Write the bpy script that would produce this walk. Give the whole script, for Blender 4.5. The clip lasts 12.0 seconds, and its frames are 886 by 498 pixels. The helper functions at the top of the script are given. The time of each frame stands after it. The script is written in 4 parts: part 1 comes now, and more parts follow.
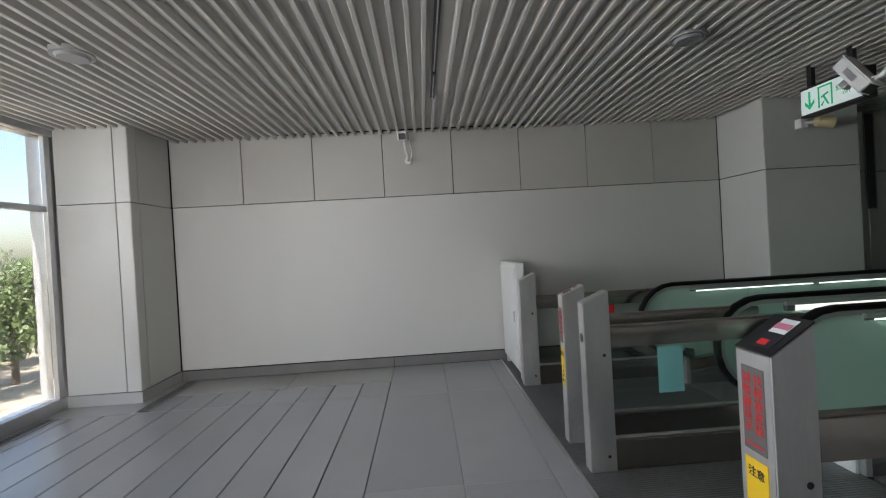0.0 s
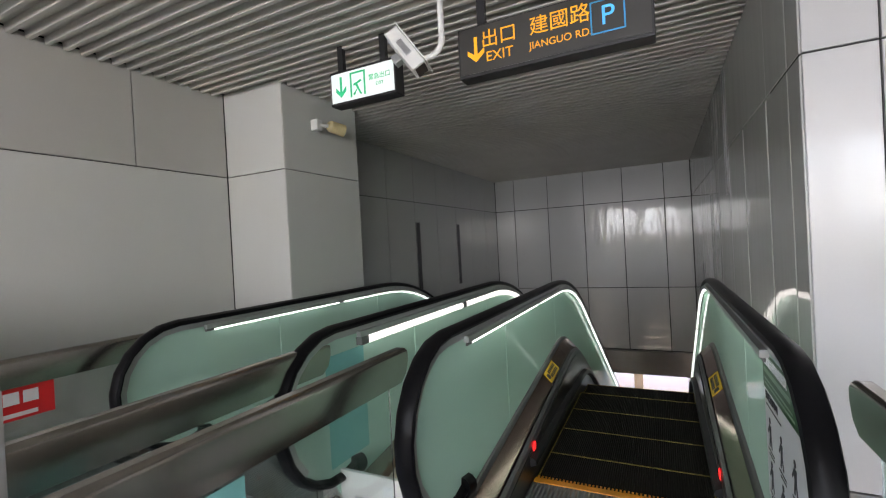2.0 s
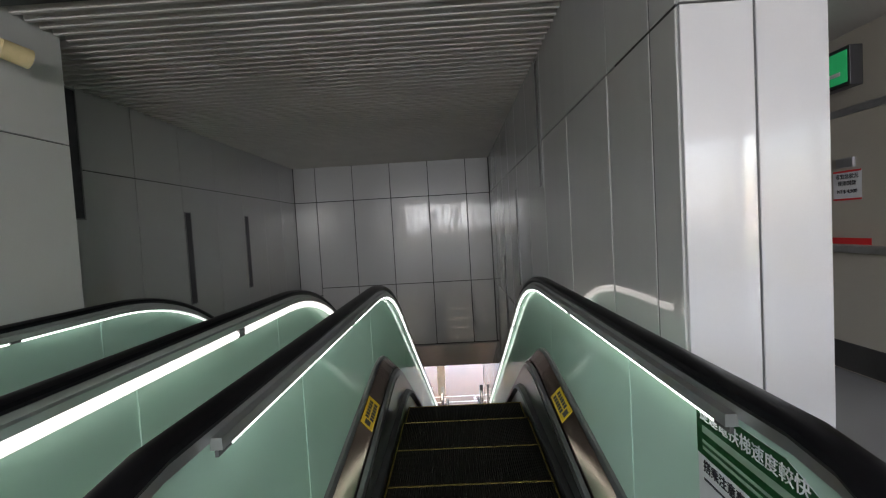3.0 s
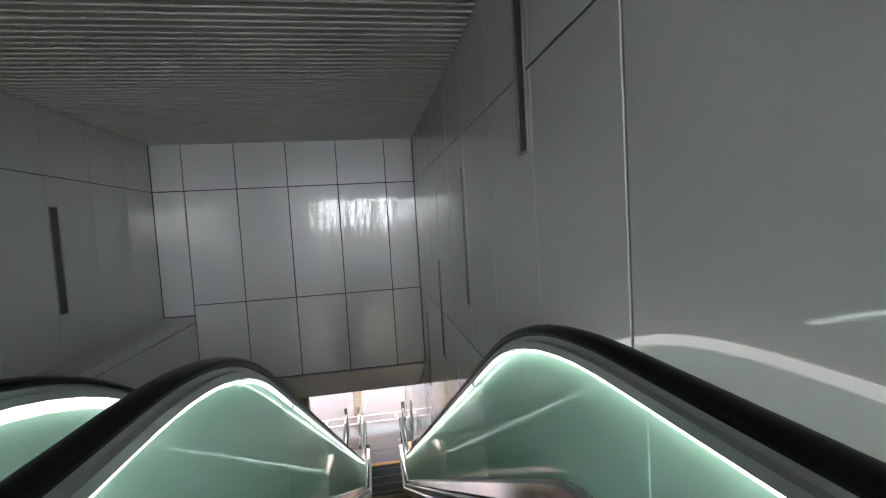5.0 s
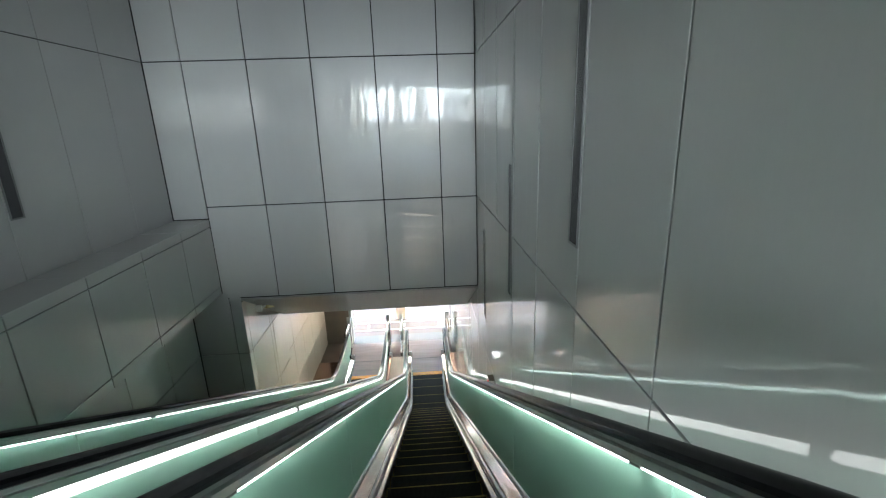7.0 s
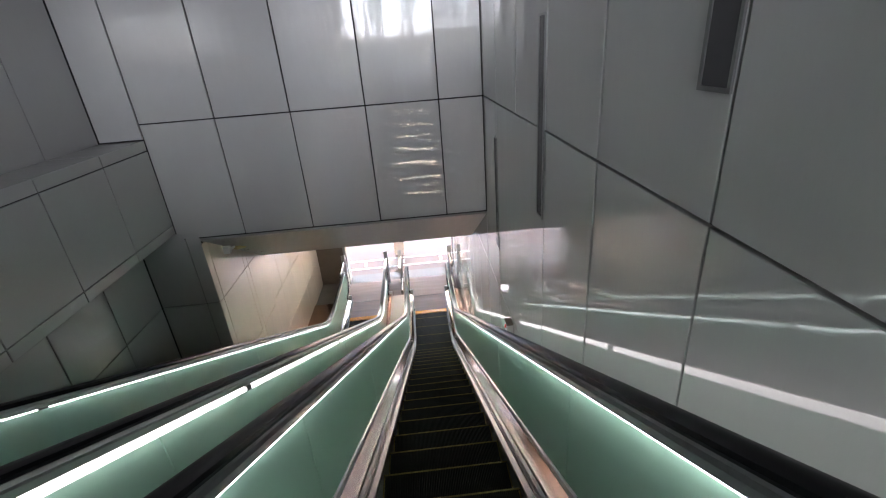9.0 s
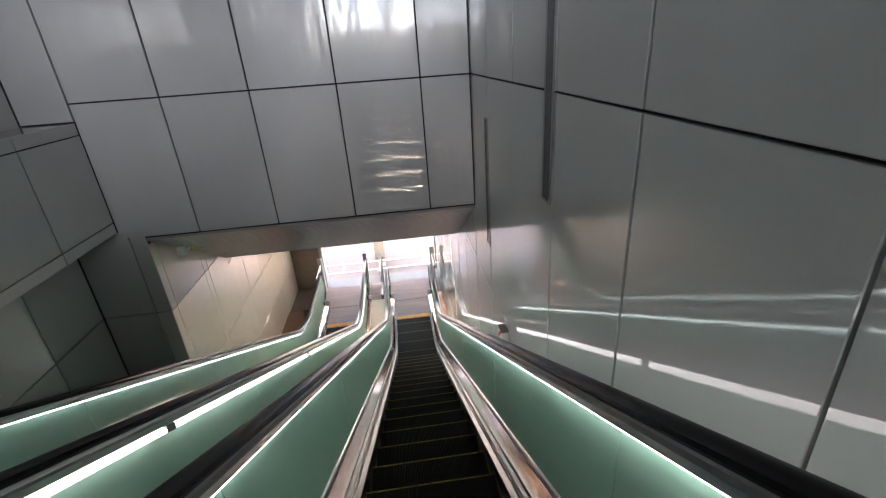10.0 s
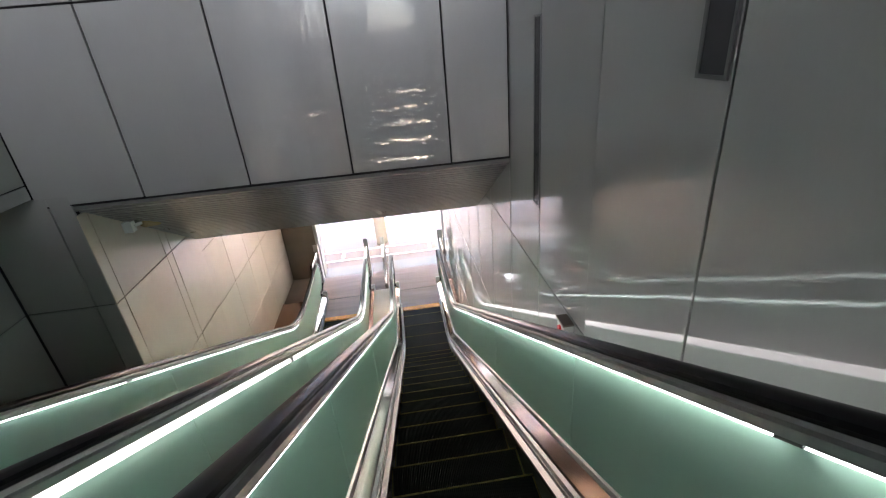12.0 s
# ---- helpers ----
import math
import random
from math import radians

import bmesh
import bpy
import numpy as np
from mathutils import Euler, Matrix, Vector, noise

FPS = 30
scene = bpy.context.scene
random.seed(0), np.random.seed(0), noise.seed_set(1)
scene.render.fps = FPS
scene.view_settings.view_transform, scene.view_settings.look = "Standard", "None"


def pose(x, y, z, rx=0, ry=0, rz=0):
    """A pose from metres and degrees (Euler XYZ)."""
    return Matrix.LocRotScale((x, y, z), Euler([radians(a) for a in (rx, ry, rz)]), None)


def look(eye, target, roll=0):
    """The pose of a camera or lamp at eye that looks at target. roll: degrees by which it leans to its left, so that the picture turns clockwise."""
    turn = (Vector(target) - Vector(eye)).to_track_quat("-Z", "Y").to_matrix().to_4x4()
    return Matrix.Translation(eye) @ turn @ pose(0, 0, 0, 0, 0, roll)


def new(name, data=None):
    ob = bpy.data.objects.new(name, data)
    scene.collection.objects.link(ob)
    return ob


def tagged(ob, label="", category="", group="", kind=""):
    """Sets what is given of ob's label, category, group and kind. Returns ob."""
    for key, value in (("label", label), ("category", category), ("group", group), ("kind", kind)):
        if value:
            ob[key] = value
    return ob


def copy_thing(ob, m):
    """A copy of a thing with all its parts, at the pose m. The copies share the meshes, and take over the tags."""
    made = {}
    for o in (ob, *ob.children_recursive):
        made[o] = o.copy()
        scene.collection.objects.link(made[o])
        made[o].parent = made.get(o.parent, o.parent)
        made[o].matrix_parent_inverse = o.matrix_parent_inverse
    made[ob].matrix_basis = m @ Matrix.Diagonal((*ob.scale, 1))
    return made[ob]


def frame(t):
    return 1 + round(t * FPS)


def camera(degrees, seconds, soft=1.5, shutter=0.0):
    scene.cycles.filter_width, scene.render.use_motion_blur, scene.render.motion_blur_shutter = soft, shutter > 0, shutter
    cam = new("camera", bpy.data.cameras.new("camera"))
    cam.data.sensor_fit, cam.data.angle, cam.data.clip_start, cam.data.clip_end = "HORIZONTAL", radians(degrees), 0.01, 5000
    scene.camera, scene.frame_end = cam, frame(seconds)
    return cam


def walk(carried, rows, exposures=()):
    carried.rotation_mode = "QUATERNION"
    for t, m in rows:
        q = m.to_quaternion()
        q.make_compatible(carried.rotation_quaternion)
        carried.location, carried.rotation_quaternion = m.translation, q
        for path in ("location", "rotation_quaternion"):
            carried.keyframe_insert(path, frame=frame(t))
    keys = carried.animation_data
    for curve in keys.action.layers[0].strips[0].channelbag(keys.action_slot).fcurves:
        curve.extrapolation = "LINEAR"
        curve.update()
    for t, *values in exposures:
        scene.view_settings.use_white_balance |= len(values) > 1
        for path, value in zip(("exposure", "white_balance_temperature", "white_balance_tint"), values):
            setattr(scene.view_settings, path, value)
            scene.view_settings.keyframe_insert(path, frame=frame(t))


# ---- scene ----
cam = camera(89.6, 12.0, soft=1.15)
METRES, EYE, TILT, LEAN, TURN = 10.2, 1.58, 0.0, 0.0, -2.6
EXPOSURES = [(0.0, 3.55, 6600, 13), (0.5, 4.25, 6700, 13), (1.0, 4.45, 6800, 13), (2.0, 4.5, 6900, 18), (3.0, 4.4, 6850, 17), (5.5, 5.2, 6400, 10), (7.0, 5.5, 6200, 5), (9.0, 5.4, 6450, 20), (12.0, 5.45, 6500, 20)]
PATH = [
    (0, (0.149, 0.413, 1.507), (0.237, 2.411, 1.493), -3.3),
    (0.5, (0.135, 1.0, 1.49), (0.687, 2.921, 1.437), -2.5),
    (0.6, (0.157, 1.093, 1.485), (0.797, 2.987, 1.436), -2.6),
    (1, (0.278, 1.453, 1.457), (1.308, 3.167, 1.439), -2.7),
    (1.5, (0.533, 1.921, 1.434), (2.017, 3.262, 1.432), -2.3),
    (2, (0.972, 2.209, 1.36), (2.766, 3.092, 1.347), -3.1),
    (2.5, (1.407, 2.403, 1.355), (3.361, 2.825, 1.296), -3.2),
    (3, (1.876, 2.482, 1.371), (3.874, 2.532, 1.284), -3.3),
    (3.5, (2.339, 2.539, 1.354), (4.336, 2.445, 1.278), -3.2),
    (3.6, (2.435, 2.556, 1.342), (4.43, 2.431, 1.264), -3.3),
    (5.5, (4.285, 2.491, 1.353), (6.253, 2.156, 1.228), -3.4),
    (6, (4.747, 2.485, 1.317), (6.715, 2.171, 1.154), -3.6),
    (6.5, (5.173, 2.5, 1.333), (7.141, 2.29, 1.043), -3.0),
    (7, (5.525, 2.485, 1.252), (7.446, 2.386, 0.706), -2.0),
    (7.1, (5.602, 2.53, 1.262), (7.5, 2.431, 0.637), -1.8),
    (9, (6.703, 2.463, 0.707), (8.526, 2.383, -0.113), -4.6),
    (9.5, (6.974, 2.471, 0.530), (8.810, 2.346, -0.254), -3.35),
    (10, (7.256, 2.468, 0.393), (9.077, 2.304, -0.418), -4.1),
    (10.5, (7.525, 2.547, 0.257), (9.347, 2.386, -0.553), -4.9),
    (11, (7.820, 2.535, 0.099), (9.633, 2.391, -0.732), -5.2),
    (11.5, (8.111, 2.604, -0.066), (9.918, 2.493, -0.916), -5.2),
    (12, (8.364, 2.613, -0.299), (10.170, 2.457, -1.146), -5.1),
]
walk(cam, [(t, look(eye, target, roll)) for t, eye, target, roll in PATH], EXPOSURES)

# ---- light ----
SUN_EL, SUN_AZ = 60.0, 255.0
world = bpy.data.worlds.new("sky")
scene.world = world
world.use_nodes = True
_n, _l = world.node_tree.nodes, world.node_tree.links
_sky = _n.new("ShaderNodeTexSky")
_sky.sky_type = "NISHITA"
_sky.sun_disc = False
_sky.sun_elevation = radians(SUN_EL)
_sky.sun_rotation = radians(90 - SUN_AZ)
_sky.air_density, _sky.dust_density = 1.2, 2.5
_n["Background"].inputs["Strength"].default_value = 0.15
_l.new(_sky.outputs["Color"], _n["Background"].inputs["Color"])
sun = new("sun", bpy.data.lights.new("sun", "SUN"))
sun.data.energy, sun.data.angle, sun.data.color = 5.0, radians(0.53), (1.0, 0.95, 0.88)
_d = Vector((math.cos(radians(SUN_AZ)) * math.cos(radians(SUN_EL)), math.sin(radians(SUN_AZ)) * math.cos(radians(SUN_EL)), math.sin(radians(SUN_EL))))
sun.matrix_world = look(_d * 60, (0, 0, 0))

# area lamps added outside the upper window bays, standing in for the western sky
for k in range(6):
    west = new("west_sky_lamp", bpy.data.lights.new("west_sky_lamp", "AREA"))
    west.data.shape, west.data.size, west.data.size_y = "RECTANGLE", 0.85, 1.4
    west.data.energy, west.data.spread, west.data.color = 1.25, radians(85), (0.89, 0.945, 1.0)
    west.matrix_world = look((-4.0, 4.575 - 1.45 * k, 2.15), (10.0, 4.575 - 1.45 * k, 1.75))

# fill lamp added outside the unseen south glazing, aimed at the north wall
south = new("south_fill_lamp", bpy.data.lights.new("south_fill_lamp", "AREA"))
south.data.shape, south.data.size, south.data.size_y = "RECTANGLE", 2.6, 2.7
south.data.energy, south.data.spread, south.data.color = 3.2, radians(62), (0.95, 0.96, 1.0)
south.matrix_world = look((-2.4, -3.95, 1.5), (-2.2, 6.0, 1.2))

# ---- materials ----
def mat(name, base, rough=0.5, metal=0.0, vary=0.08, scale=3.0, fine=60.0, bump=0.0, bump_scale=40.0, rough_vary=0.06, stretch=(1, 1, 1), spread=0.0, coat=0.0, spec=0.5):
    """A painted, metal or stone surface: two scales of noise on colour and roughness, a fine relief and a change from piece to piece."""
    m = bpy.data.materials.new(name)
    m.use_nodes = True
    n, l = m.node_tree.nodes, m.node_tree.links
    b = n["Principled BSDF"]
    b.inputs["Metallic"].default_value = metal
    b.inputs["Coat Weight"].default_value = coat
    b.inputs["Coat Roughness"].default_value = 0.055
    b.inputs["Coat IOR"].default_value = 1.65
    b.inputs["Specular IOR Level"].default_value = spec
    tc = n.new("ShaderNodeTexCoord")
    mp = n.new("ShaderNodeMapping")
    mp.inputs["Scale"].default_value = stretch
    info = n.new("ShaderNodeObjectInfo")
    shift = n.new("ShaderNodeVectorMath")
    shift.operation = "MULTIPLY_ADD"
    shift.inputs[0].default_value = (37.0, 53.0, 29.0)
    l.new(info.outputs["Random"], shift.inputs[1])
    l.new(tc.outputs["Object"], shift.inputs[2])
    l.new(shift.outputs["Vector"], mp.inputs["Vector"])
    big, small = n.new("ShaderNodeTexNoise"), n.new("ShaderNodeTexNoise")
    big.inputs["Scale"].default_value, small.inputs["Scale"].default_value = scale, fine
    big.inputs["Detail"].default_value, small.inputs["Detail"].default_value = 4, 3
    for t in (big, small):
        l.new(mp.outputs["Vector"], t.inputs["Vector"])
    mix = n.new("ShaderNodeMath")
    mix.operation = "MULTIPLY_ADD"
    mix.inputs[1].default_value = 0.35
    l.new(small.outputs["Fac"], mix.inputs[0])
    l.new(big.outputs["Fac"], mix.inputs[2])
    pm = n.new("ShaderNodeMath")
    pm.operation = "MULTIPLY_ADD"
    pm.inputs[1].default_value = spread
    l.new(info.outputs["Random"], pm.inputs[0])
    l.new(mix.outputs[0], pm.inputs[2])
    cr = n.new("ShaderNodeMapRange")
    cr.inputs["From Min"].default_value, cr.inputs["From Max"].default_value = 0.35, 1.0 + spread
    cr.inputs["To Min"].default_value, cr.inputs["To Max"].default_value = 1 - vary, 1 + vary
    l.new(pm.outputs[0], cr.inputs["Value"])
    col = n.new("ShaderNodeVectorMath")
    col.operation = "SCALE"
    col.inputs[0].default_value = base
    l.new(cr.outputs["Result"], col.inputs["Scale"])
    l.new(col.outputs["Vector"], b.inputs["Base Color"])
    rr = n.new("ShaderNodeMapRange")
    rr.inputs["To Min"].default_value, rr.inputs["To Max"].default_value = max(0.01, rough - rough_vary), min(1, rough + rough_vary)
    l.new(big.outputs["Fac"], rr.inputs["Value"])
    l.new(rr.outputs["Result"], b.inputs["Roughness"])
    if bump:
        bn, bt = n.new("ShaderNodeBump"), n.new("ShaderNodeTexNoise")
        bt.inputs["Scale"].default_value = bump_scale
        l.new(mp.outputs["Vector"], bt.inputs["Vector"])
        bn.inputs["Strength"].default_value, bn.inputs["Distance"].default_value = bump, 0.01
        l.new(bt.outputs["Fac"], bn.inputs["Height"])
        l.new(bn.outputs["Normal"], b.inputs["Normal"])
        l.new(bn.outputs["Normal"], b.inputs["Coat Normal"])
    return m


def ribbed(name, base, rough, metal, axis, pitch, depth=0.5):
    """Metal with fine parallel grooves across the given axis."""
    m = mat(name, base, rough, metal, vary=0.25, scale=2.5, fine=30, spec=0.2)
    n, l = m.node_tree.nodes, m.node_tree.links
    tc, w, bn = n.new("ShaderNodeTexCoord"), n.new("ShaderNodeTexWave"), n.new("ShaderNodeBump")
    w.bands_direction, w.wave_profile = axis, "SIN"
    w.inputs["Scale"].default_value = 2 * math.pi / (20 * pitch)
    l.new(tc.outputs["Object"], w.inputs["Vector"])
    bn.inputs["Strength"].default_value, bn.inputs["Distance"].default_value = depth, 0.006
    l.new(w.outputs["Fac"], bn.inputs["Height"])
    l.new(bn.outputs["Normal"], n["Principled BSDF"].inputs["Normal"])
    return m


def glow(name, colour, strength):
    m = bpy.data.materials.new(name)
    m.use_nodes = True
    b = m.node_tree.nodes["Principled BSDF"]
    b.inputs["Base Color"].default_value = (*colour, 1)
    b.inputs["Emission Color"].default_value = (*colour, 1)
    b.inputs["Emission Strength"].default_value = strength
    return m


def glass(name, colour, rough, transmission, spec=0.5):
    m = bpy.data.materials.new(name)
    m.use_nodes = True
    b = m.node_tree.nodes["Principled BSDF"]
    b.inputs["Base Color"].default_value = (*colour, 1)
    b.inputs["Roughness"].default_value = rough
    b.inputs["Transmission Weight"].default_value = transmission
    b.inputs["IOR"].default_value = 1.45
    b.inputs["Specular IOR Level"].default_value = spec
    return m


PANEL = mat("grey_panel", (0.44, 0.44, 0.43), 0.5, 0, vary=0.05, scale=1.2, fine=80, bump=0.26, bump_scale=5.0, rough_vary=0.04, stretch=(1, 0.12, 1), spread=0.15, coat=1.0, spec=0.25)
PANEL.node_tree.nodes["Principled BSDF"].inputs["Coat IOR"].default_value = 1.85
PANEL_END = mat("wavy_grey_panel", (0.44, 0.44, 0.43), 0.35, 0, vary=0.05, scale=1.2, fine=80, bump=0.6, bump_scale=5.0, rough_vary=0.04, stretch=(1, 0.2, 1), spread=0.15, coat=1.0)
PANEL_END.node_tree.nodes["Principled BSDF"].inputs["Coat Roughness"].default_value = 0.045
PANEL_MATTE = mat("matt_grey_panel", (0.56, 0.56, 0.53), 0.5, 0, vary=0.04, scale=1.0, fine=120, bump=0.03, bump_scale=90, stretch=(1, 0.3, 1), spread=0.12, spec=0.35)
# satin upper row; its warm tint is ground-bounced light put into the colour
PANEL_SATIN = mat("bounce_tinted_satin_panel", (0.46, 0.45, 0.415), 0.5, 0, vary=0.04, scale=1.0, fine=120, bump=0.05, bump_scale=5, stretch=(1, 0.3, 1), spread=0.12, spec=0.35, coat=0.4)
PANEL_WHITE = mat("light_panel", (0.42, 0.42, 0.42), 0.3, 0, vary=0.03, scale=1.2, fine=80, bump=0.06, bump_scale=1.6, coat=0.6)
BACKING = mat("dark_backing", (0.012, 0.012, 0.012), 0.8)
STONE = mat("dark_base_stone", (0.19, 0.185, 0.18), 0.1, 0, vary=0.2, scale=3, fine=120, bump=0.03, spread=0.2)
FLOOR = mat("grey_floor_stone", (0.38, 0.385, 0.395), 0.25, 0, vary=0.1, scale=1.1, fine=140, bump=0.05, bump_scale=120, spread=0.25, rough_vary=0.035)
BORDER = mat("pale_floor_stone", (0.36, 0.36, 0.345), 0.42, 0, vary=0.12, scale=1.3, fine=140, bump=0.06, bump_scale=120)
JOINT = mat("dark_joint", (0.035, 0.035, 0.035), 0.9)
# ceiling grey, with warm light bounced up from outdoors mixed into the colour
BAFFLE = mat("bounce_tinted_baffle", (0.56, 0.54, 0.5), 0.45, 0.0, vary=0.08, scale=2)
PLENUM = mat("black_plenum", (0.025, 0.025, 0.025), 0.9)
STEEL = mat("brushed_steel", (0.64, 0.63, 0.62), 0.36, 0.85, vary=0.16, scale=7, fine=90, bump=0.06, bump_scale=90, stretch=(1, 1, 0.25), rough_vary=0.12)
DECK = mat("satin_steel", (0.42, 0.31, 0.265), 0.13, 1.0, vary=0.06, scale=2, fine=40, stretch=(0.4, 2, 1), rough_vary=0.05)
DARKSTEEL = mat("dark_steel", (0.16, 0.155, 0.15), 0.3, 0.9, vary=0.12, scale=3, fine=60, rough_vary=0.04)
RAIL_STEEL = mat("warm_brushed_steel", (0.4, 0.37, 0.335), 0.22, 1.0, vary=0.12, scale=3, fine=80, stretch=(0.5, 3, 1), rough_vary=0.05)
RUBBER = mat("black_rubber", (0.006, 0.006, 0.007), 0.32, 0, vary=0.3, scale=5, fine=90, rough_vary=0.03, spec=0.13)
BLACK = mat("black_paint", (0.02, 0.02, 0.021), 0.4)
ANODISED = mat("grey_aluminium", (0.5, 0.5, 0.5), 0.4, 0.8, vary=0.1, scale=5)
WHITE = mat("white_paint", (0.72, 0.72, 0.7), 0.4, 0, vary=0.06, scale=4)
CREAM = mat("aged_cream_plastic", (0.55, 0.45, 0.24), 0.5, 0, vary=0.12, scale=8)
TREAD = ribbed("grooved_step", (0.022, 0.02, 0.018), 0.65, 0.0, "Y", 0.012, 0.8)
TREAD.node_tree.nodes["Principled BSDF"].inputs["Specular IOR Level"].default_value = 0.04
SLAT = mat("satin_slat", (0.4, 0.4, 0.4), 0.3, 0.8, vary=0.1)
PLATE_LOW = mat("worn_landing_plate", (0.33, 0.25, 0.23), 0.6, 0.0, vary=0.2, scale=2, fine=30, stretch=(4, 0.4, 1), spec=0.15)
CLAMP = mat("grey_clamp", (0.2, 0.2, 0.2), 0.4, 0.6)
PLATE = ribbed("grooved_plate", (0.24, 0.24, 0.245), 0.42, 0.6, "Y", 0.022, 1.0)
YELLOW = mat("yellow_paint", (0.2, 0.15, 0.025), 0.6, 0, vary=0.7, scale=40, fine=160)
ORANGE = mat("orange_comb", (0.75, 0.28, 0.015), 0.45, 0, vary=0.25, scale=14)
YELLOW_STICKER = mat("yellow_sticker", (0.75, 0.48, 0.02), 0.4, 0, vary=0.06)
RED = mat("red_ink", (0.75, 0.03, 0.03), 0.45, 0, vary=0.05)
RED_BOARD = mat("red_board", (0.62, 0.02, 0.02), 0.4, 0, vary=0.06)
GREEN_INK = mat("green_ink", (0.0, 0.42, 0.16), 0.4, 0, vary=0.05)
GREEN_SIGN = glow("lit_green_sign_ink", (0.0, 0.36, 0.15), 0.05)
SPEAKER = mat("speaker_grey", (0.3, 0.3, 0.29), 0.6, 0, vary=0.08)
GREEN_BOARD = mat("green_board", (0.01, 0.085, 0.025), 0.35, 0, vary=0.08)
INK = mat("black_ink", (0.03, 0.03, 0.04), 0.5)
PAPER = mat("white_paper", (0.75, 0.76, 0.78), 0.6, 0, vary=0.05)
PINK = mat("pink_print", (0.6, 0.2, 0.28), 0.6)
TEAL = mat("teal_paper", (0.2, 0.52, 0.5), 0.55, 0, vary=0.04)
BLUE = mat("blue_paint", (0.03, 0.3, 0.6), 0.4)
AMBER = glow("amber_lettering", (1.0, 0.42, 0.01), 0.012)
SIGN_FACE = glow("white_sign_face", (0.85, 0.95, 0.92), 0.012)
GREEN_FACE = glow("green_sign_face", (0.01, 0.5, 0.16), 0.012)
TUBE = glow("lamp_tube", (0.86, 1.0, 0.94), 0.21)
TUBE_WIDE = glow("wide_lamp_tube", (1.0, 0.99, 0.95), 0.075)
RED_LED = glow("red_lamp", (1.0, 0.02, 0.02), 0.08)
GREEN_GLASS = glass("green_balustrade_glass", (0.56, 0.76, 0.675), 0.05, 0.2)
_n, _l = GREEN_GLASS.node_tree.nodes, GREEN_GLASS.node_tree.links
_tr, _mx = _n.new("ShaderNodeBsdfTranslucent"), _n.new("ShaderNodeMixShader")
_tr.inputs["Color"].default_value = (0.7, 0.88, 0.79, 1)
_mx.inputs["Fac"].default_value = 0.5
_l.new(_n["Principled BSDF"].outputs["BSDF"], _mx.inputs[1])
_l.new(_tr.outputs["BSDF"], _mx.inputs[2])
_l.new(_mx.outputs["Shader"], _n["Material Output"].inputs["Surface"])
CLEAR = glass("clear_glass", (0.86, 0.93, 0.91), 0.0, 1.0)
WINDOW = glass("window_glass", (0.17, 0.18, 0.185), 0.0, 1.0)
# grey panel with the warm light of the lower hall put into its colour
WARM_LIT = mat("warm_lit_panel", (0.7, 0.6, 0.51), 0.35, 0, vary=0.1, scale=1.6, fine=50, bump=0.15, bump_scale=3.0, stretch=(1, 0.3, 1), spread=0.2, coat=0.8)
BROWN = mat("brown_wall", (0.2, 0.165, 0.135), 0.4, 0, vary=0.12)
BROWN_FLOOR = mat("brown_floor", (0.16, 0.13, 0.11), 0.4, 0, vary=0.15)
PAVING = mat("pale_paving", (0.2, 0.13, 0.1), 0.6, 0, vary=0.15, scale=0.6, fine=20, bump=0.05)
EARTH = mat("sandy_earth", (0.42, 0.35, 0.25), 0.95, 0, vary=0.35, scale=0.12, fine=1.2)
LEAF = mat("leaf", (0.12, 0.16, 0.05), 0.6, 0, vary=0.5, scale=0.8, fine=9)
BARK = mat("bark", (0.12, 0.085, 0.06), 0.9, 0, vary=0.3)
CONCRETE = mat("far_concrete", (0.4, 0.4, 0.4), 0.8, 0, vary=0.1)
DOOR_PAINT = mat("beige_door_paint", (0.48, 0.44, 0.37), 0.35, 0, vary=0.05, scale=2)

# ---- building blocks ----
def link_mesh(name, bm, material, parent=None):
    me = bpy.data.meshes.new(name)
    bm.to_mesh(me)
    bm.free()
    me.materials.append(material)
    ob = new(name, me)
    if parent:
        ob.parent = parent
    return ob


def part(name, bm, material, parent, label=""):
    return tagged(link_mesh(name, bm, material, parent), label)


def box(bm, x0, x1, y0, y1, z0, z1, bevel=0.0):
    r = bmesh.ops.create_cube(bm, size=1.0, matrix=Matrix.Translation(((x0 + x1) / 2, (y0 + y1) / 2, (z0 + z1) / 2)) @ Matrix.Diagonal((x1 - x0, y1 - y0, z1 - z0, 1)))
    if bevel:
        es = {e for v in r["verts"] for e in v.link_edges}
        bmesh.ops.bevel(bm, geom=list(es), offset=bevel, segments=2, affect="EDGES", profile=0.5)
    return bm


def block(name, size, material, parent=None, bevel=0.0, label=""):
    bm = bmesh.new()
    box(bm, *size, bevel)
    return tagged(link_mesh(name, bm, material, parent), label)


def rod(bm, a, b, r, seg=12, r2=None):
    a, b = Vector(a), Vector(b)
    m = Matrix.Translation((a + b) / 2) @ (b - a).to_track_quat("Z", "Y").to_matrix().to_4x4()
    bmesh.ops.create_cone(bm, cap_ends=True, segments=seg, radius1=r, radius2=r if r2 is None else r2, depth=(b - a).length, matrix=m)
    return bm


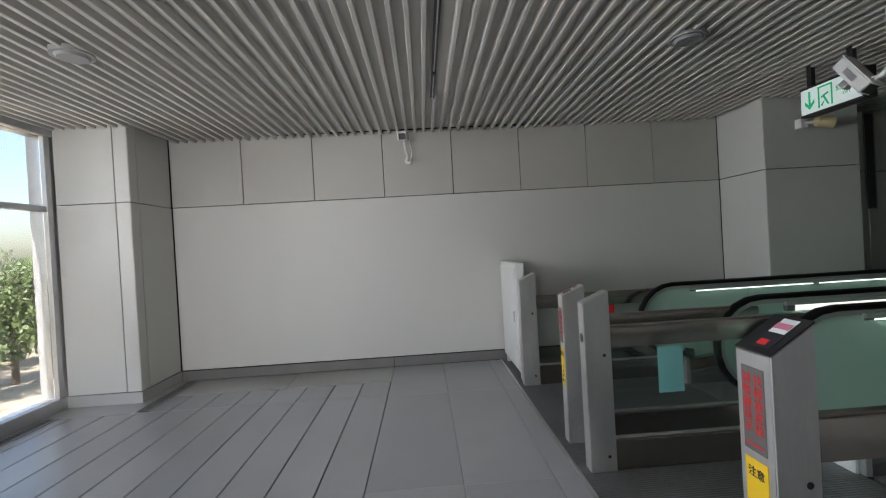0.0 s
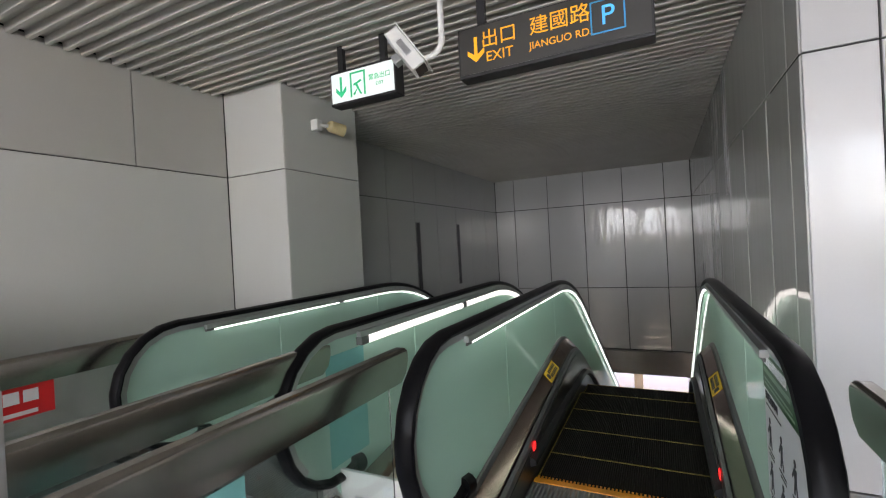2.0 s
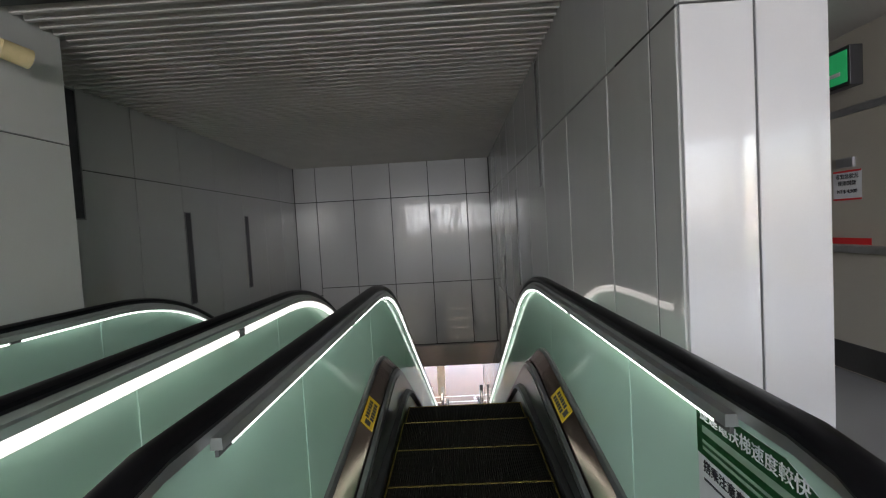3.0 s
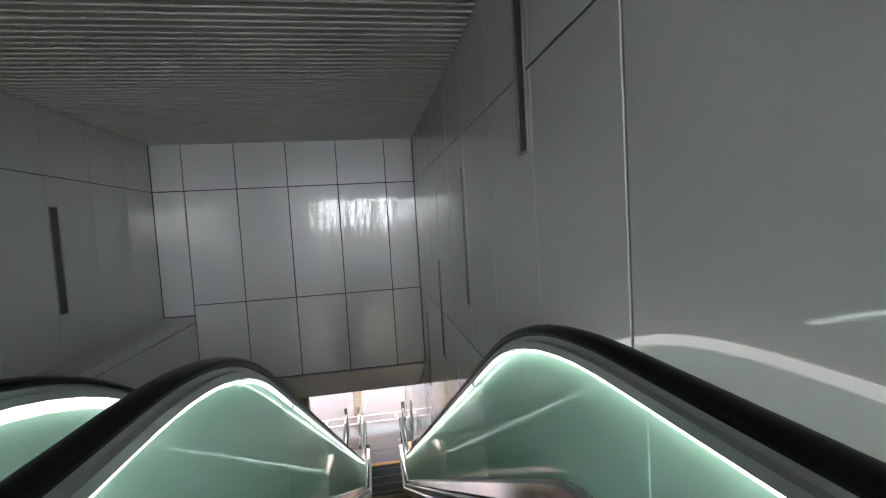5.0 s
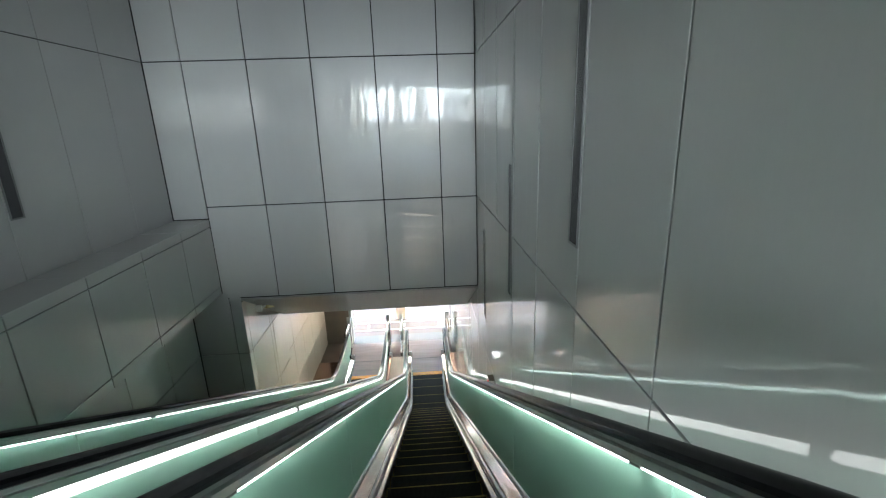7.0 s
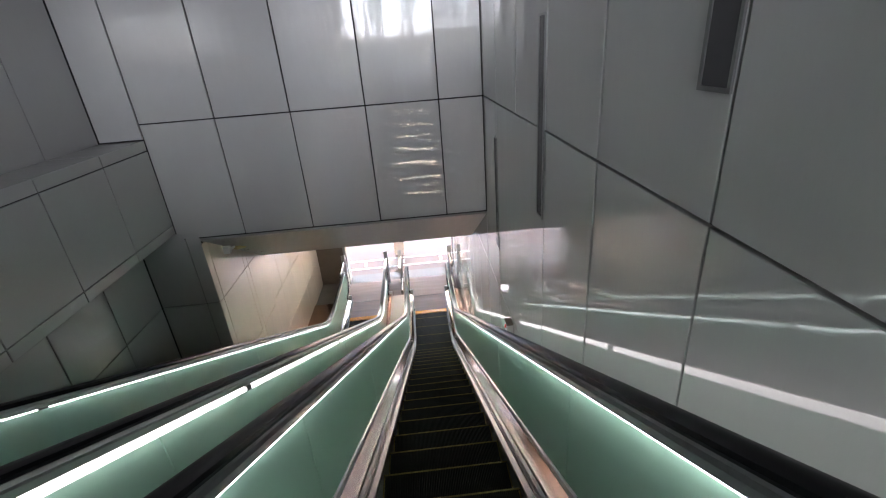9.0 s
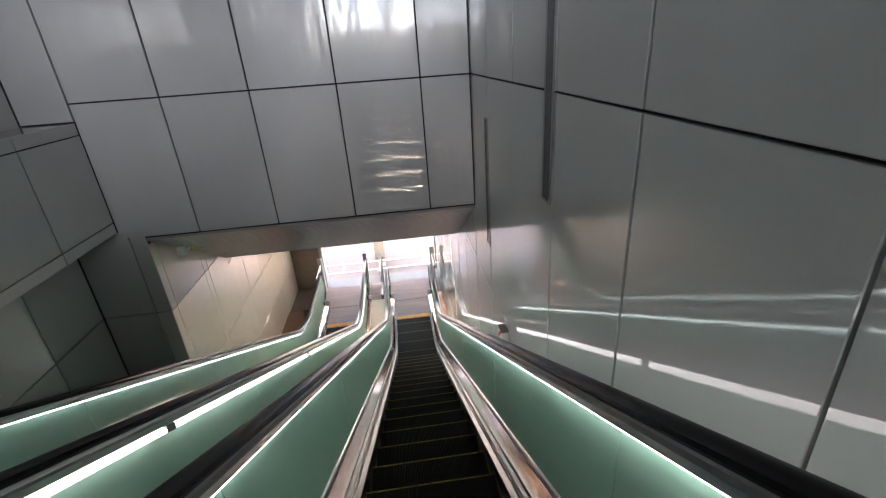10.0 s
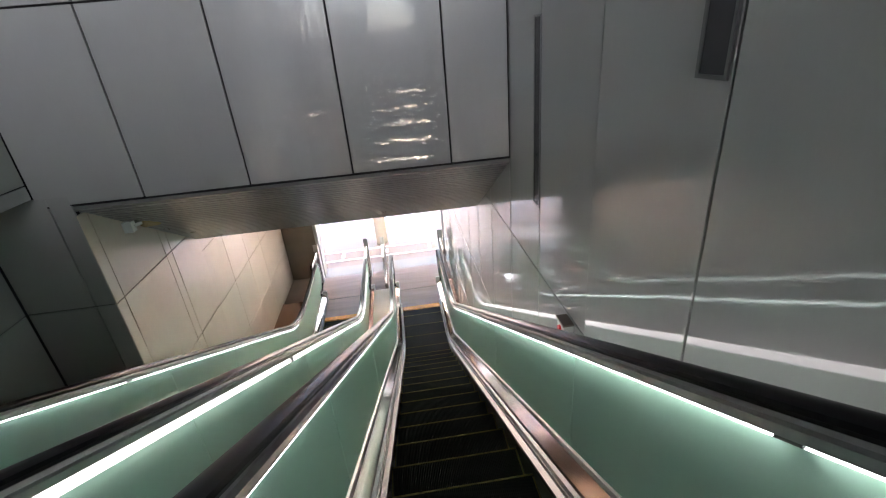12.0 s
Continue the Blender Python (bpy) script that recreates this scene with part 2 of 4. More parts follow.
def prism(bm, outline, axis, a, b):
    """A flat outline, pushed from a to b along an axis. The outline lies in the two other axes, in their order."""
    def at(p, v):
        return {"x": (v, p[0], p[1]), "y": (p[0], v, p[1]), "z": (p[0], p[1], v)}[axis]
    lo, hi = [bm.verts.new(at(p, a)) for p in outline], [bm.verts.new(at(p, b)) for p in outline]
    n = len(outline)
    bm.faces.new(lo), bm.faces.new(hi)
    for i in range(n):
        bm.faces.new((lo[i], lo[(i + 1) % n], hi[(i + 1) % n], hi[i]))
    bmesh.ops.recalc_face_normals(bm, faces=bm.faces)
    return bm


def rings(bm, loops, close=True):
    """Skin over a row of equal closed loops of points, with end caps."""
    rows = [[bm.verts.new(p) for p in loop] for loop in loops]
    n = len(rows[0])
    for a, b in zip(rows, rows[1:]):
        for i in range(n):
            bm.faces.new((a[i], a[(i + 1) % n], b[(i + 1) % n], b[i]))
    if close:
        bm.faces.new(rows[0]), bm.faces.new(rows[-1])
    bmesh.ops.recalc_face_normals(bm, faces=bm.faces)
    return bm


def smooth(ob):
    for p in ob.data.polygons:
        p.use_smooth = True
    ob.data.set_sharp_from_angle(angle=radians(35))
    return ob


def words(name, body, size, material, place, parent, depth=0.001, align="CENTER"):
    """Lettering in the built-in font; it lies in the x-y plane of the pose that is given."""
    c = bpy.data.curves.new(name, "FONT")
    c.body, c.size, c.extrude, c.align_x, c.align_y = body, size, depth, align, "CENTER"
    tmp = new(name + "_curve", c)
    me = bpy.data.meshes.new_from_object(tmp.evaluated_get(bpy.context.evaluated_depsgraph_get()))
    bpy.data.objects.remove(tmp)
    me.materials.clear()
    me.materials.append(material)
    ob = new(name, me)
    ob.parent, ob.matrix_basis = parent, place
    return ob


_piece = {}


def piece(name, w, h, d, material, parent, m):
    """A flat piece of a wall or floor: w by h, d thick, its face up at z = 0 of the pose."""
    key = (name, round(w, 4), round(h, 4), d, material.name)
    if key not in _piece:
        bm = bmesh.new()
        c = min(0.003, d / 3)
        rings(bm, [[(-w / 2, -h / 2, -d), (w / 2, -h / 2, -d), (w / 2, h / 2, -d), (-w / 2, h / 2, -d)],
                   [(-w / 2, -h / 2, -c), (w / 2, -h / 2, -c), (w / 2, h / 2, -c), (-w / 2, h / 2, -c)],
                   [(-w / 2 + c, -h / 2 + c, 0), (w / 2 - c, -h / 2 + c, 0), (w / 2 - c, h / 2 - c, 0), (-w / 2 + c, h / 2 - c, 0)]])
        me = bpy.data.meshes.new(name)
        bm.to_mesh(me)
        bm.free()
        me.materials.append(material)
        _piece[key] = me
    ob = new(name, _piece[key])
    ob.parent, ob.matrix_basis = parent, m
    return ob


FACING = {"+x": ((0, 1, 0), (0, 0, 1), (1, 0, 0)), "-x": ((0, -1, 0), (0, 0, 1), (-1, 0, 0)), "+y": ((-1, 0, 0), (0, 0, 1), (0, 1, 0)), "-y": ((1, 0, 0), (0, 0, 1), (0, -1, 0)), "+z": ((1, 0, 0), (0, 1, 0), (0, 0, 1))}


def facing(side, x, y, z):
    u, v, w = FACING[side]
    return Matrix(((u[0], v[0], w[0], x), (u[1], v[1], w[1], y), (u[2], v[2], w[2], z), (0, 0, 0, 1)))


def clad(wall, side, plane, us, vs, material, gap=0.009, name="panel", depth=0.022, tilt=0.0016, swing=None, skip=()):
    """Panels on a wall: us and vs are the joints along the wall and upwards."""
    for i, (a, b) in enumerate(zip(us, us[1:])):
        for j, (c, d) in enumerate(zip(vs, vs[1:])):
            if (i, j) in skip:
                continue
            u, v = (a + b) / 2, (c + d) / 2
            p = {"x": (plane, u, v), "y": (u, plane, v), "z": (u, v, plane)}[side[1]]
            m = facing(side, *p)
            if tilt:
                m = m @ Euler((random.uniform(-tilt, tilt), random.uniform(-(swing or tilt), swing or tilt), 0)).to_matrix().to_4x4()
            piece(name, b - a - gap, d - c - gap, depth, material, wall, m)


def structure(name, bm, material, label):
    return tagged(link_mesh(name, bm, material), label, "building", kind="structure")


def slab(name, size, material, label, bevel=0.0):
    bm = bmesh.new()
    box(bm, *size, bevel)
    return structure(name, bm, material, label)


# ---- the plan ----
X_END, Y_R, Y_L, Z_CEIL = 12.28, 1.592, 6.15, 2.97
Z_LOW = -5.92
X_WIN = -3.8
MOD = 0.8795
J0 = 4.394            # a joint of the wall beside the moving stairs
ROW_TOP, ROW_MID = 2.172, 0.152
X_KNEE, Z_BULK = 5.42, -1.307
T30 = math.tan(radians(30))
B = 0.024             # cladding depth

# floor of the upper hall, its slabs and planks
floor = slab("floor", (X_WIN - 0.25, 1.06, -3.8, 6.4, -0.35, -0.02), JOINT, "dark screed under the grey stone floor of the hall")
floor_b = slab("floor_passage", (3.3, 9.0, -3.8, 1.55, -0.35, 0.0), FLOOR, "grey stone floor of the side passage")
floor_c = slab("floor_edge", (1.06, 2.2, -3.8, 6.4, -0.35, -0.012), JOINT, "dark floor under the grooved plates")
floor_d = slab("floor_south", (2.2, 3.3, -3.8, 1.55, -0.35, 0.0), FLOOR, "grey stone floor beside the handrail")

# walls of the upper hall
wall_north = slab("wall_north", (X_WIN - 0.3, 12.6, Y_L + B, Y_L + 0.3, -6.2, 3.3), BACKING, "wall clad in satin grey metal panels with dark joints")
wall_end = slab("wall_end", (X_END + B, X_END + 0.3, Y_R - 0.02, Y_L, Z_BULK, 3.3), BACKING, "end wall clad in glossy grey metal panels above the moving stairs")
wall_side = slab("wall_side", (3.66, 20.2, Y_R - 0.25, Y_R - B, -6.2, 3.3), BACKING, "tall side wall clad in glossy grey metal panels")
north_joints = [-2.96, -2.078, -1.19, -0.303, 0.582, 1.459, 2.341, 3.226, 4.105]
clad(wall_north, "-y", Y_L, north_joints, [ROW_TOP, 3.02], PANEL_SATIN, swing=0.004)
clad(wall_north, "-y", Y_L, [-2.96, 4.105], [0.125, ROW_TOP], PANEL_MATTE, tilt=0)
left_joints = [5.255, 6.15, 7.03, 7.909, 8.788, 9.667, 10.547, 11.426, 12.275]
clad(wall_north, "-y", Y_L, left_joints, [-0.9, ROW_TOP, 3.02], PANEL)
clad(wall_north, "-y", Y_L, left_joints, [-6.1, -4.7, -3.45, -2.28, -1.0], PANEL, 0.013)
end_joints = [Y_R + 0.003, 2.128, 3.006, 3.89, 4.767, 5.635, Y_L - 0.003]
clad(wall_end, "-x", X_END, end_joints[:-1], [ROW_MID, ROW_TOP, 3.02], PANEL_END, 0.015, tilt=0.001, swing=0.008)
clad(wall_end, "-x", X_END, end_joints[-2:], [-0.024, ROW_TOP, 3.02], PANEL_END, 0.015, tilt=0.001, swing=0.008)
clad(wall_end, "-x", X_END, end_joints[:-1], [Z_BULK, ROW_MID], PANEL_END, 0.015, tilt=0.001, swing=0.008)
side_joints = [3.63, 3.86] + [J0 + MOD * k for k in range(17)] + [19.4]
clad(wall_side, "+y", Y_R, side_joints, [ROW_TOP, 3.02], PANEL, 0.012, tilt=0.001, swing=0.008)
clad(wall_side, "+y", Y_R, side_joints, [ROW_MID, ROW_TOP], PANEL, 0.012, tilt=0.001, swing=0.008)
clad(wall_side, "+y", Y_R, side_joints, [-6.1, -4.9, -3.55, -2.05, ROW_MID], PANEL, 0.012, tilt=0.001, swing=0.008)

# base course of the north wall
baseboard = slab("baseboard", (-2.96, -2.5, Y_L - 0.012, Y_L - 0.002, 0.0, 0.12), STONE, "dark polished stone skirting along the grey wall")
clad(baseboard, "-y", Y_L - 0.018, [-2.95, -0.302, 2.2, 4.1], [0.0, 0.122], STONE, 0.006, "base_stone", 0.016, 0)

# columns
def column(name, x0, x1, y0, y1, material, label, joints_w, joints_s, sides):
    core = slab(name, (x0 + B, x1 - B, y0 + B, y1 - (0.0 if "+y" not in sides else B), -0.3, 3.3), BACKING, label)
    rows = [0.125, ROW_TOP, 3.02]
    if "-x" in sides:
        clad(core, "-x", x0, joints_w, rows, material)
    if "+x" in sides:
        clad(core, "+x", x1, joints_w, rows, material)
    if "-y" in sides:
        clad(core, "-y", y0, joints_s, rows, material)
    if "+y" in sides:
        clad(core, "+y", y1, joints_s, rows, material)
    return core


col_n = column("column_north", 4.107, 5.252, 5.365, Y_L, PANEL_MATTE, "square column clad in light grey metal panels", [5.365, Y_L + 0.0015], [4.11, 5.25], ("-x", "-y", "+x"))
col_w = column("column_window", -3.74, -2.965, 5.36, Y_L, PANEL_MATTE, "square column clad in light grey panels beside the window", [5.36, 5.5, Y_L - 0.005], [-3.74, -3.12, -2.965], ("-y", "+x"))
col_s = column("column_south", 3.615, 4.3, 1.03, Y_R - 0.004, PANEL_WHITE, "square column clad in pale grey metal panels", [1.03, 1.305, Y_R - 0.004], [3.615, 4.3], ("-x", "-y"))
for nm, size in (("column_base_north", (4.1, 5.26, 5.358, Y_L, 0.0, 0.122)), ("column_base_window", (-3.75, -2.958, 5.352, Y_L, 0.0, 0.122)), ("column_base_south", (3.608, 4.3, 1.023, Y_R - 0.004, 0.0, 0.122))):
    slab(nm, size, PANEL if "window" in nm else STONE, "stone base course round the foot of the column", 0.004)

# beam along the left wall
beam = slab("beam_ledge", (5.26, X_END, 5.63 + B, Y_L, -1.21, -0.045), BACKING, "clad beam with a flat ledge along the side wall")
clad(beam, "-y", 5.63, left_joints, [-1.22, -1.1, -0.15, -0.03], PANEL, 0.011)
clad(beam, "+z", -0.028, left_joints, [5.632, Y_L], PANEL, 0.004)

# sloping soffit under the end wall, and the ceiling of the lower hall
soffit = structure("soffit", prism(bmesh.new(), [(X_END, Z_BULK), (14.15, Z_BULK - 1.87 * T30), (14.15, Z_BULK - 1.87 * T30 + 0.3), (X_END + 0.3, Z_BULK + 0.1), (X_END, Z_BULK + 0.01)], "y", Y_R, 5.6), PLENUM, "sloping soffit lined with narrow grey metal slats")
for k in range(26):
    s = 0.03 + k * 0.083
    x, z = X_END + s * math.cos(radians(30)), Z_BULK - s * math.sin(radians(30))
    dx, dz = 0.055 * math.cos(radians(30)), -0.055 * math.sin(radians(30))
    part("slat", prism(bmesh.new(), [(x, z - 0.001), (x + dx, z + dz - 0.001), (x + dx - 0.015, z + dz - 0.027), (x - 0.015, z - 0.027)], "y", Y_R + 0.004, 5.59), SLAT, soffit)
# beyond the opening this is an unseen extension that shades the street paving
slab("ceiling_lower", (14.15, 30.0, -8.0, 14.0, -2.39, -2.1), BAFFLE, "flat grey ceiling of the lower hall, run on over the street as a sunshade")

# end pillar and the walls of the lower hall
pillar = slab("wall_pillar", (X_END + B, 14.2, 5.36 + B, Y_L, Z_LOW - 0.2, -1.22), BACKING, "clad pier beside the foot of the moving stairs")
clad(pillar, "-x", X_END, [5.36, 5.545, Y_L - 0.004], [-6.0, -4.7, -3.45, -2.28, -1.22], PANEL, 0.013)
# same panels as the front face; the beige here is warm light as colour
clad(pillar, "-y", 5.36, [X_END, 12.42, 13.34, 13.48, 14.2], [-6.0, -4.7, -3.45, -2.28, -1.4], WARM_LIT)
wall_warm_lit = slab("wall_lower", (14.2, 19.58, 5.82 + B, 6.4, Z_LOW - 0.2, -2.1), BACKING, "panelled wall of the lower hall with warm light in its colour")
clad(wall_warm_lit, "-y", 5.82, [14.2, 15.1, 16.0, 16.9, 17.8, 18.7, 19.58], [Z_LOW, -5.0, -4.0, -3.0, -2.39], WARM_LIT, 0.007, "wall_tile", 0.02, 0.001)
slab("wall_lower_return", (19.56, 19.9, 5.02, 6.4, Z_LOW, -2.2), BROWN, "brown return wall beside the street opening", 0.005)
slab("trim_opening", (19.54, 19.92, 4.93, 5.02, Z_LOW, -2.2), ANODISED, "pale metal jamb of the street opening", 0.006)
slab("floor_lower", (17.3, 20.0, 1.3, 6.4, Z_LOW - 0.3, Z_LOW), BROWN_FLOOR, "dark brown stone floor of the lower hall")
slab("floor_lower_side", (5.0, 17.3, 5.0, 6.4, Z_LOW - 0.3, Z_LOW), BROWN_FLOOR, "dark brown stone floor beside the moving stairs")
slab("floor_pit", (5.0, 17.3, 1.3, 5.0, Z_LOW - 0.6, Z_LOW - 0.34), BROWN_FLOOR, "dark pit under the moving stairs")

# ceiling of the hall: narrow metal channels over a black void
bm = bmesh.new()
box(bm, X_WIN - 0.5, X_END + 0.3, -5.4, 6.4, 3.2, 3.34)
ceiling = structure("ceiling", bm, PLENUM, "ribbed grey metal ceiling of narrow parallel channels")
bm = bmesh.new()
x = X_WIN + 0.06
while x < X_END - 0.04:
    y0 = -3.55 if x < 3.6 else (Y_R + 0.006 if x > 4.35 else Y_R + 0.006)
    y1 = Y_L - 0.006
    if 4.05 < x < 5.3 or x < -2.9:
        y1 = 5.35
    runs = [(y0, y1)]
    if 0.27 < x < 0.38:
        runs = [(y0, 1.6), (4.9, y1)]
    for a, b in runs:
        prism(bm, [(x + 0.002, 2.976), (x + 0.006, 2.972), (x + 0.032, 2.972), (x + 0.036, 2.976), (x + 0.041, 3.026), (x - 0.003, 3.026)], "y", a, b)
    x += 0.11
part("ribs", bm, BAFFLE, ceiling)
bm = bmesh.new()
box(bm, X_WIN + 0.05, 3.6, -3.56, Y_L - 0.006, 3.027, 3.034)
box(bm, 3.6, X_END - 0.004, Y_R + 0.006, Y_L - 0.006, 3.027, 3.034)
part("tray", bm, BAFFLE, ceiling)
slab("ceiling_passage", (4.3, 9.2, -1.0, Y_R - 0.3, 2.75, 2.95), BAFFLE, "plain grey ceiling of the side passage")

# closing walls out of the way
# unseen; kept dark so that the post sides reflect less light
slab("wall_south", (-0.98, 4.3, -3.8, -3.6, -0.3, 3.3), BROWN, "unseen dark wall that closes the far side of the hall")
slab("wall_south_sill", (X_WIN - 0.3, -0.98, -3.8, -3.6, -0.3, 0.1), PANEL_MATTE, "low grey upstand under the added south glazing")
slab("wall_passage_end", (8.8, 9.1, -0.75, Y_R - 0.25, -0.3, 3.3), PANEL, "plain grey wall at the end of the side passage")
wall_door = slab("wall_door", (4.2, 9.0, -1.0, -0.75, -0.3, 3.3), DOOR_PAINT, "beige painted wall with an emergency door")
slab("wall_return", (4.0, 4.2, -3.8, -0.75, -0.3, 3.3), PANEL, "plain grey wall that closes the hall")

# window wall
window_1 = slab("window_1", (X_WIN - 0.14, X_WIN + 0.06, -3.6, 5.36, 0.0, 0.13), ANODISED, "tall glazed window wall in silver metal frames", 0.006)
part("window_head", box(bmesh.new(), X_WIN - 0.14, X_WIN + 0.06, -3.6, 5.36, 2.9, 3.2, 0.006), ANODISED, window_1)
part("transom", box(bmesh.new(), X_WIN - 0.05, X_WIN + 0.04, -3.6, 5.3, 2.1, 2.16, 0.006), ANODISED, window_1)
for y in [5.3, 3.85, 2.4, 0.95, -0.5, -1.95, -3.4]:
    part("mullion", box(bmesh.new(), X_WIN - 0.08, X_WIN + 0.05, y - 0.035, y + 0.035, 0.13, 2.9, 0.006), ANODISED, window_1)
for a in [3.885, 2.435, 0.985, -0.465, -1.915, -3.365]:
    for z0, z1 in ((0.13, 2.1), (2.16, 2.9)):
        ob = part("pane", box(bmesh.new(), X_WIN - 0.008, X_WIN + 0.004, a, a + 1.38, z0, z1), WINDOW, window_1)
        ob.visible_shadow = False
# unseen south glazing, added to brighten the north wall and the floor
window_2 = slab("window_2", (X_WIN, -0.98, -3.75, -3.62, 2.9, 3.2), ANODISED, "unseen glazing in silver metal frames, added to let in light from the south", 0.006)
for x in [-3.7, -2.36, -1.02]:
    part("mullion", box(bmesh.new(), x - 0.035, x + 0.035, -3.74, -3.62, 0.1, 2.9, 0.006), ANODISED, window_2)
for x in [-3.665, -2.325]:
    ob = part("pane", box(bmesh.new(), x, x + 1.27, -3.69, -3.678, 0.1, 2.9), WINDOW, window_2)
    ob.visible_shadow = False
slab("window_reveal", (X_WIN - 0.32, X_WIN - 0.14, 5.48, 6.4, -0.3, 3.3), PANEL_WHITE, "pale outer reveal beside the window")

# ---- moving stairs ----
def fillet(points, radius, seg=10):
    out = [Vector(points[0])]
    for a, b, c in zip(points, points[1:], points[2:]):
        a, b, c = Vector(a), Vector(b), Vector(c)
        u, v = (a - b).normalized(), (c - b).normalized()
        half = u.angle(v) / 2
        t = min(radius / math.tan(half), (a - b).length * 0.49, (c - b).length * 0.49)
        p, q = b + u * t, b + v * t
        for k in range(seg + 1):
            s = k / seg
            out.append(p * (1 - s) ** 2 + b * 2 * s * (1 - s) + q * s * s)
    out.append(Vector(points[-1]))
    return out


def follow(points, radius):
    path = fillet(points, radius)
    xs, zs = [p.x for p in path], [p.y for p in path]
    return lambda x: float(np.interp(x, xs, zs))


X_FOOT = X_KNEE - Z_LOW / T30
NEWEL_A, NEWEL_B, NEWEL_R, RAIL_H = 2.66, 18.2, 0.37, 0.995
X_COMB_A, X_COMB_B = 3.47, 17.26
rail_z = follow([(2.0, RAIL_H), (X_KNEE + 0.08, RAIL_H), (X_FOOT + 0.07, Z_LOW + RAIL_H), (19.0, Z_LOW + RAIL_H)], 2.4)
nose_z = follow([(2.0, 0.0), (X_KNEE, 0.0), (X_FOOT, Z_LOW), (19.0, Z_LOW)], 1.3)
deck_z = follow([(2.7, 0.19), (5.05, 0.515), (15.9, 0.515 - (15.9 - 5.05) * T30), (18.3, Z_LOW + 0.175)], 1.0)
RUN = [2.72 + (18.2 - 2.72) * k / 110 for k in range(111)]


def loft(section, zs, xs=RUN):
    """A section of (y, height above the line), carried along the stairs."""
    return rings(bmesh.new(), [[(x, y, zs(x) + dz) for y, dz in section] for x in xs])


def rail_path():
    pts = []
    for k in range(13):
        a = radians(-70 - 200 * k / 12 + 0)
        a = radians(290 - 200 * k / 12)
        pts.append((NEWEL_A + NEWEL_R * math.cos(a), RAIL_H - NEWEL_R + NEWEL_R * math.sin(a)))
    pts += [(x, rail_z(x)) for x in [NEWEL_A + 0.15 + (NEWEL_B - NEWEL_A - 0.3) * k / 120 for k in range(121)]]
    for k in range(13):
        a = radians(90 - 200 * k / 12)
        pts.append((NEWEL_B + NEWEL_R * math.cos(a), Z_LOW + RAIL_H - NEWEL_R + NEWEL_R * math.sin(a)))
    return pts


def band(section, pts):
    """A closed section of (y, outward) swept along a path in the x-z plane."""
    loops = []
    for i, p in enumerate(pts):
        a, b = pts[max(i - 1, 0)], pts[min(i + 1, len(pts) - 1)]
        t = Vector((b[0] - a[0], b[1] - a[1])).normalized()
        n = Vector((-t.y, t.x))
        loops.append([(p[0] + n.x * d, y, p[1] + n.y * d) for y, d in section])
    return rings(bmesh.new(), loops)


def rail_section(y, w=0.04, h=0.026):
    return [(y + w * math.cos(a) * (1 if abs(math.cos(a)) < 0.9 else 1.0), -h * 0.5 + h * math.sin(a) * 0.9) for a in [2 * math.pi * k / 12 for k in range(12)]]


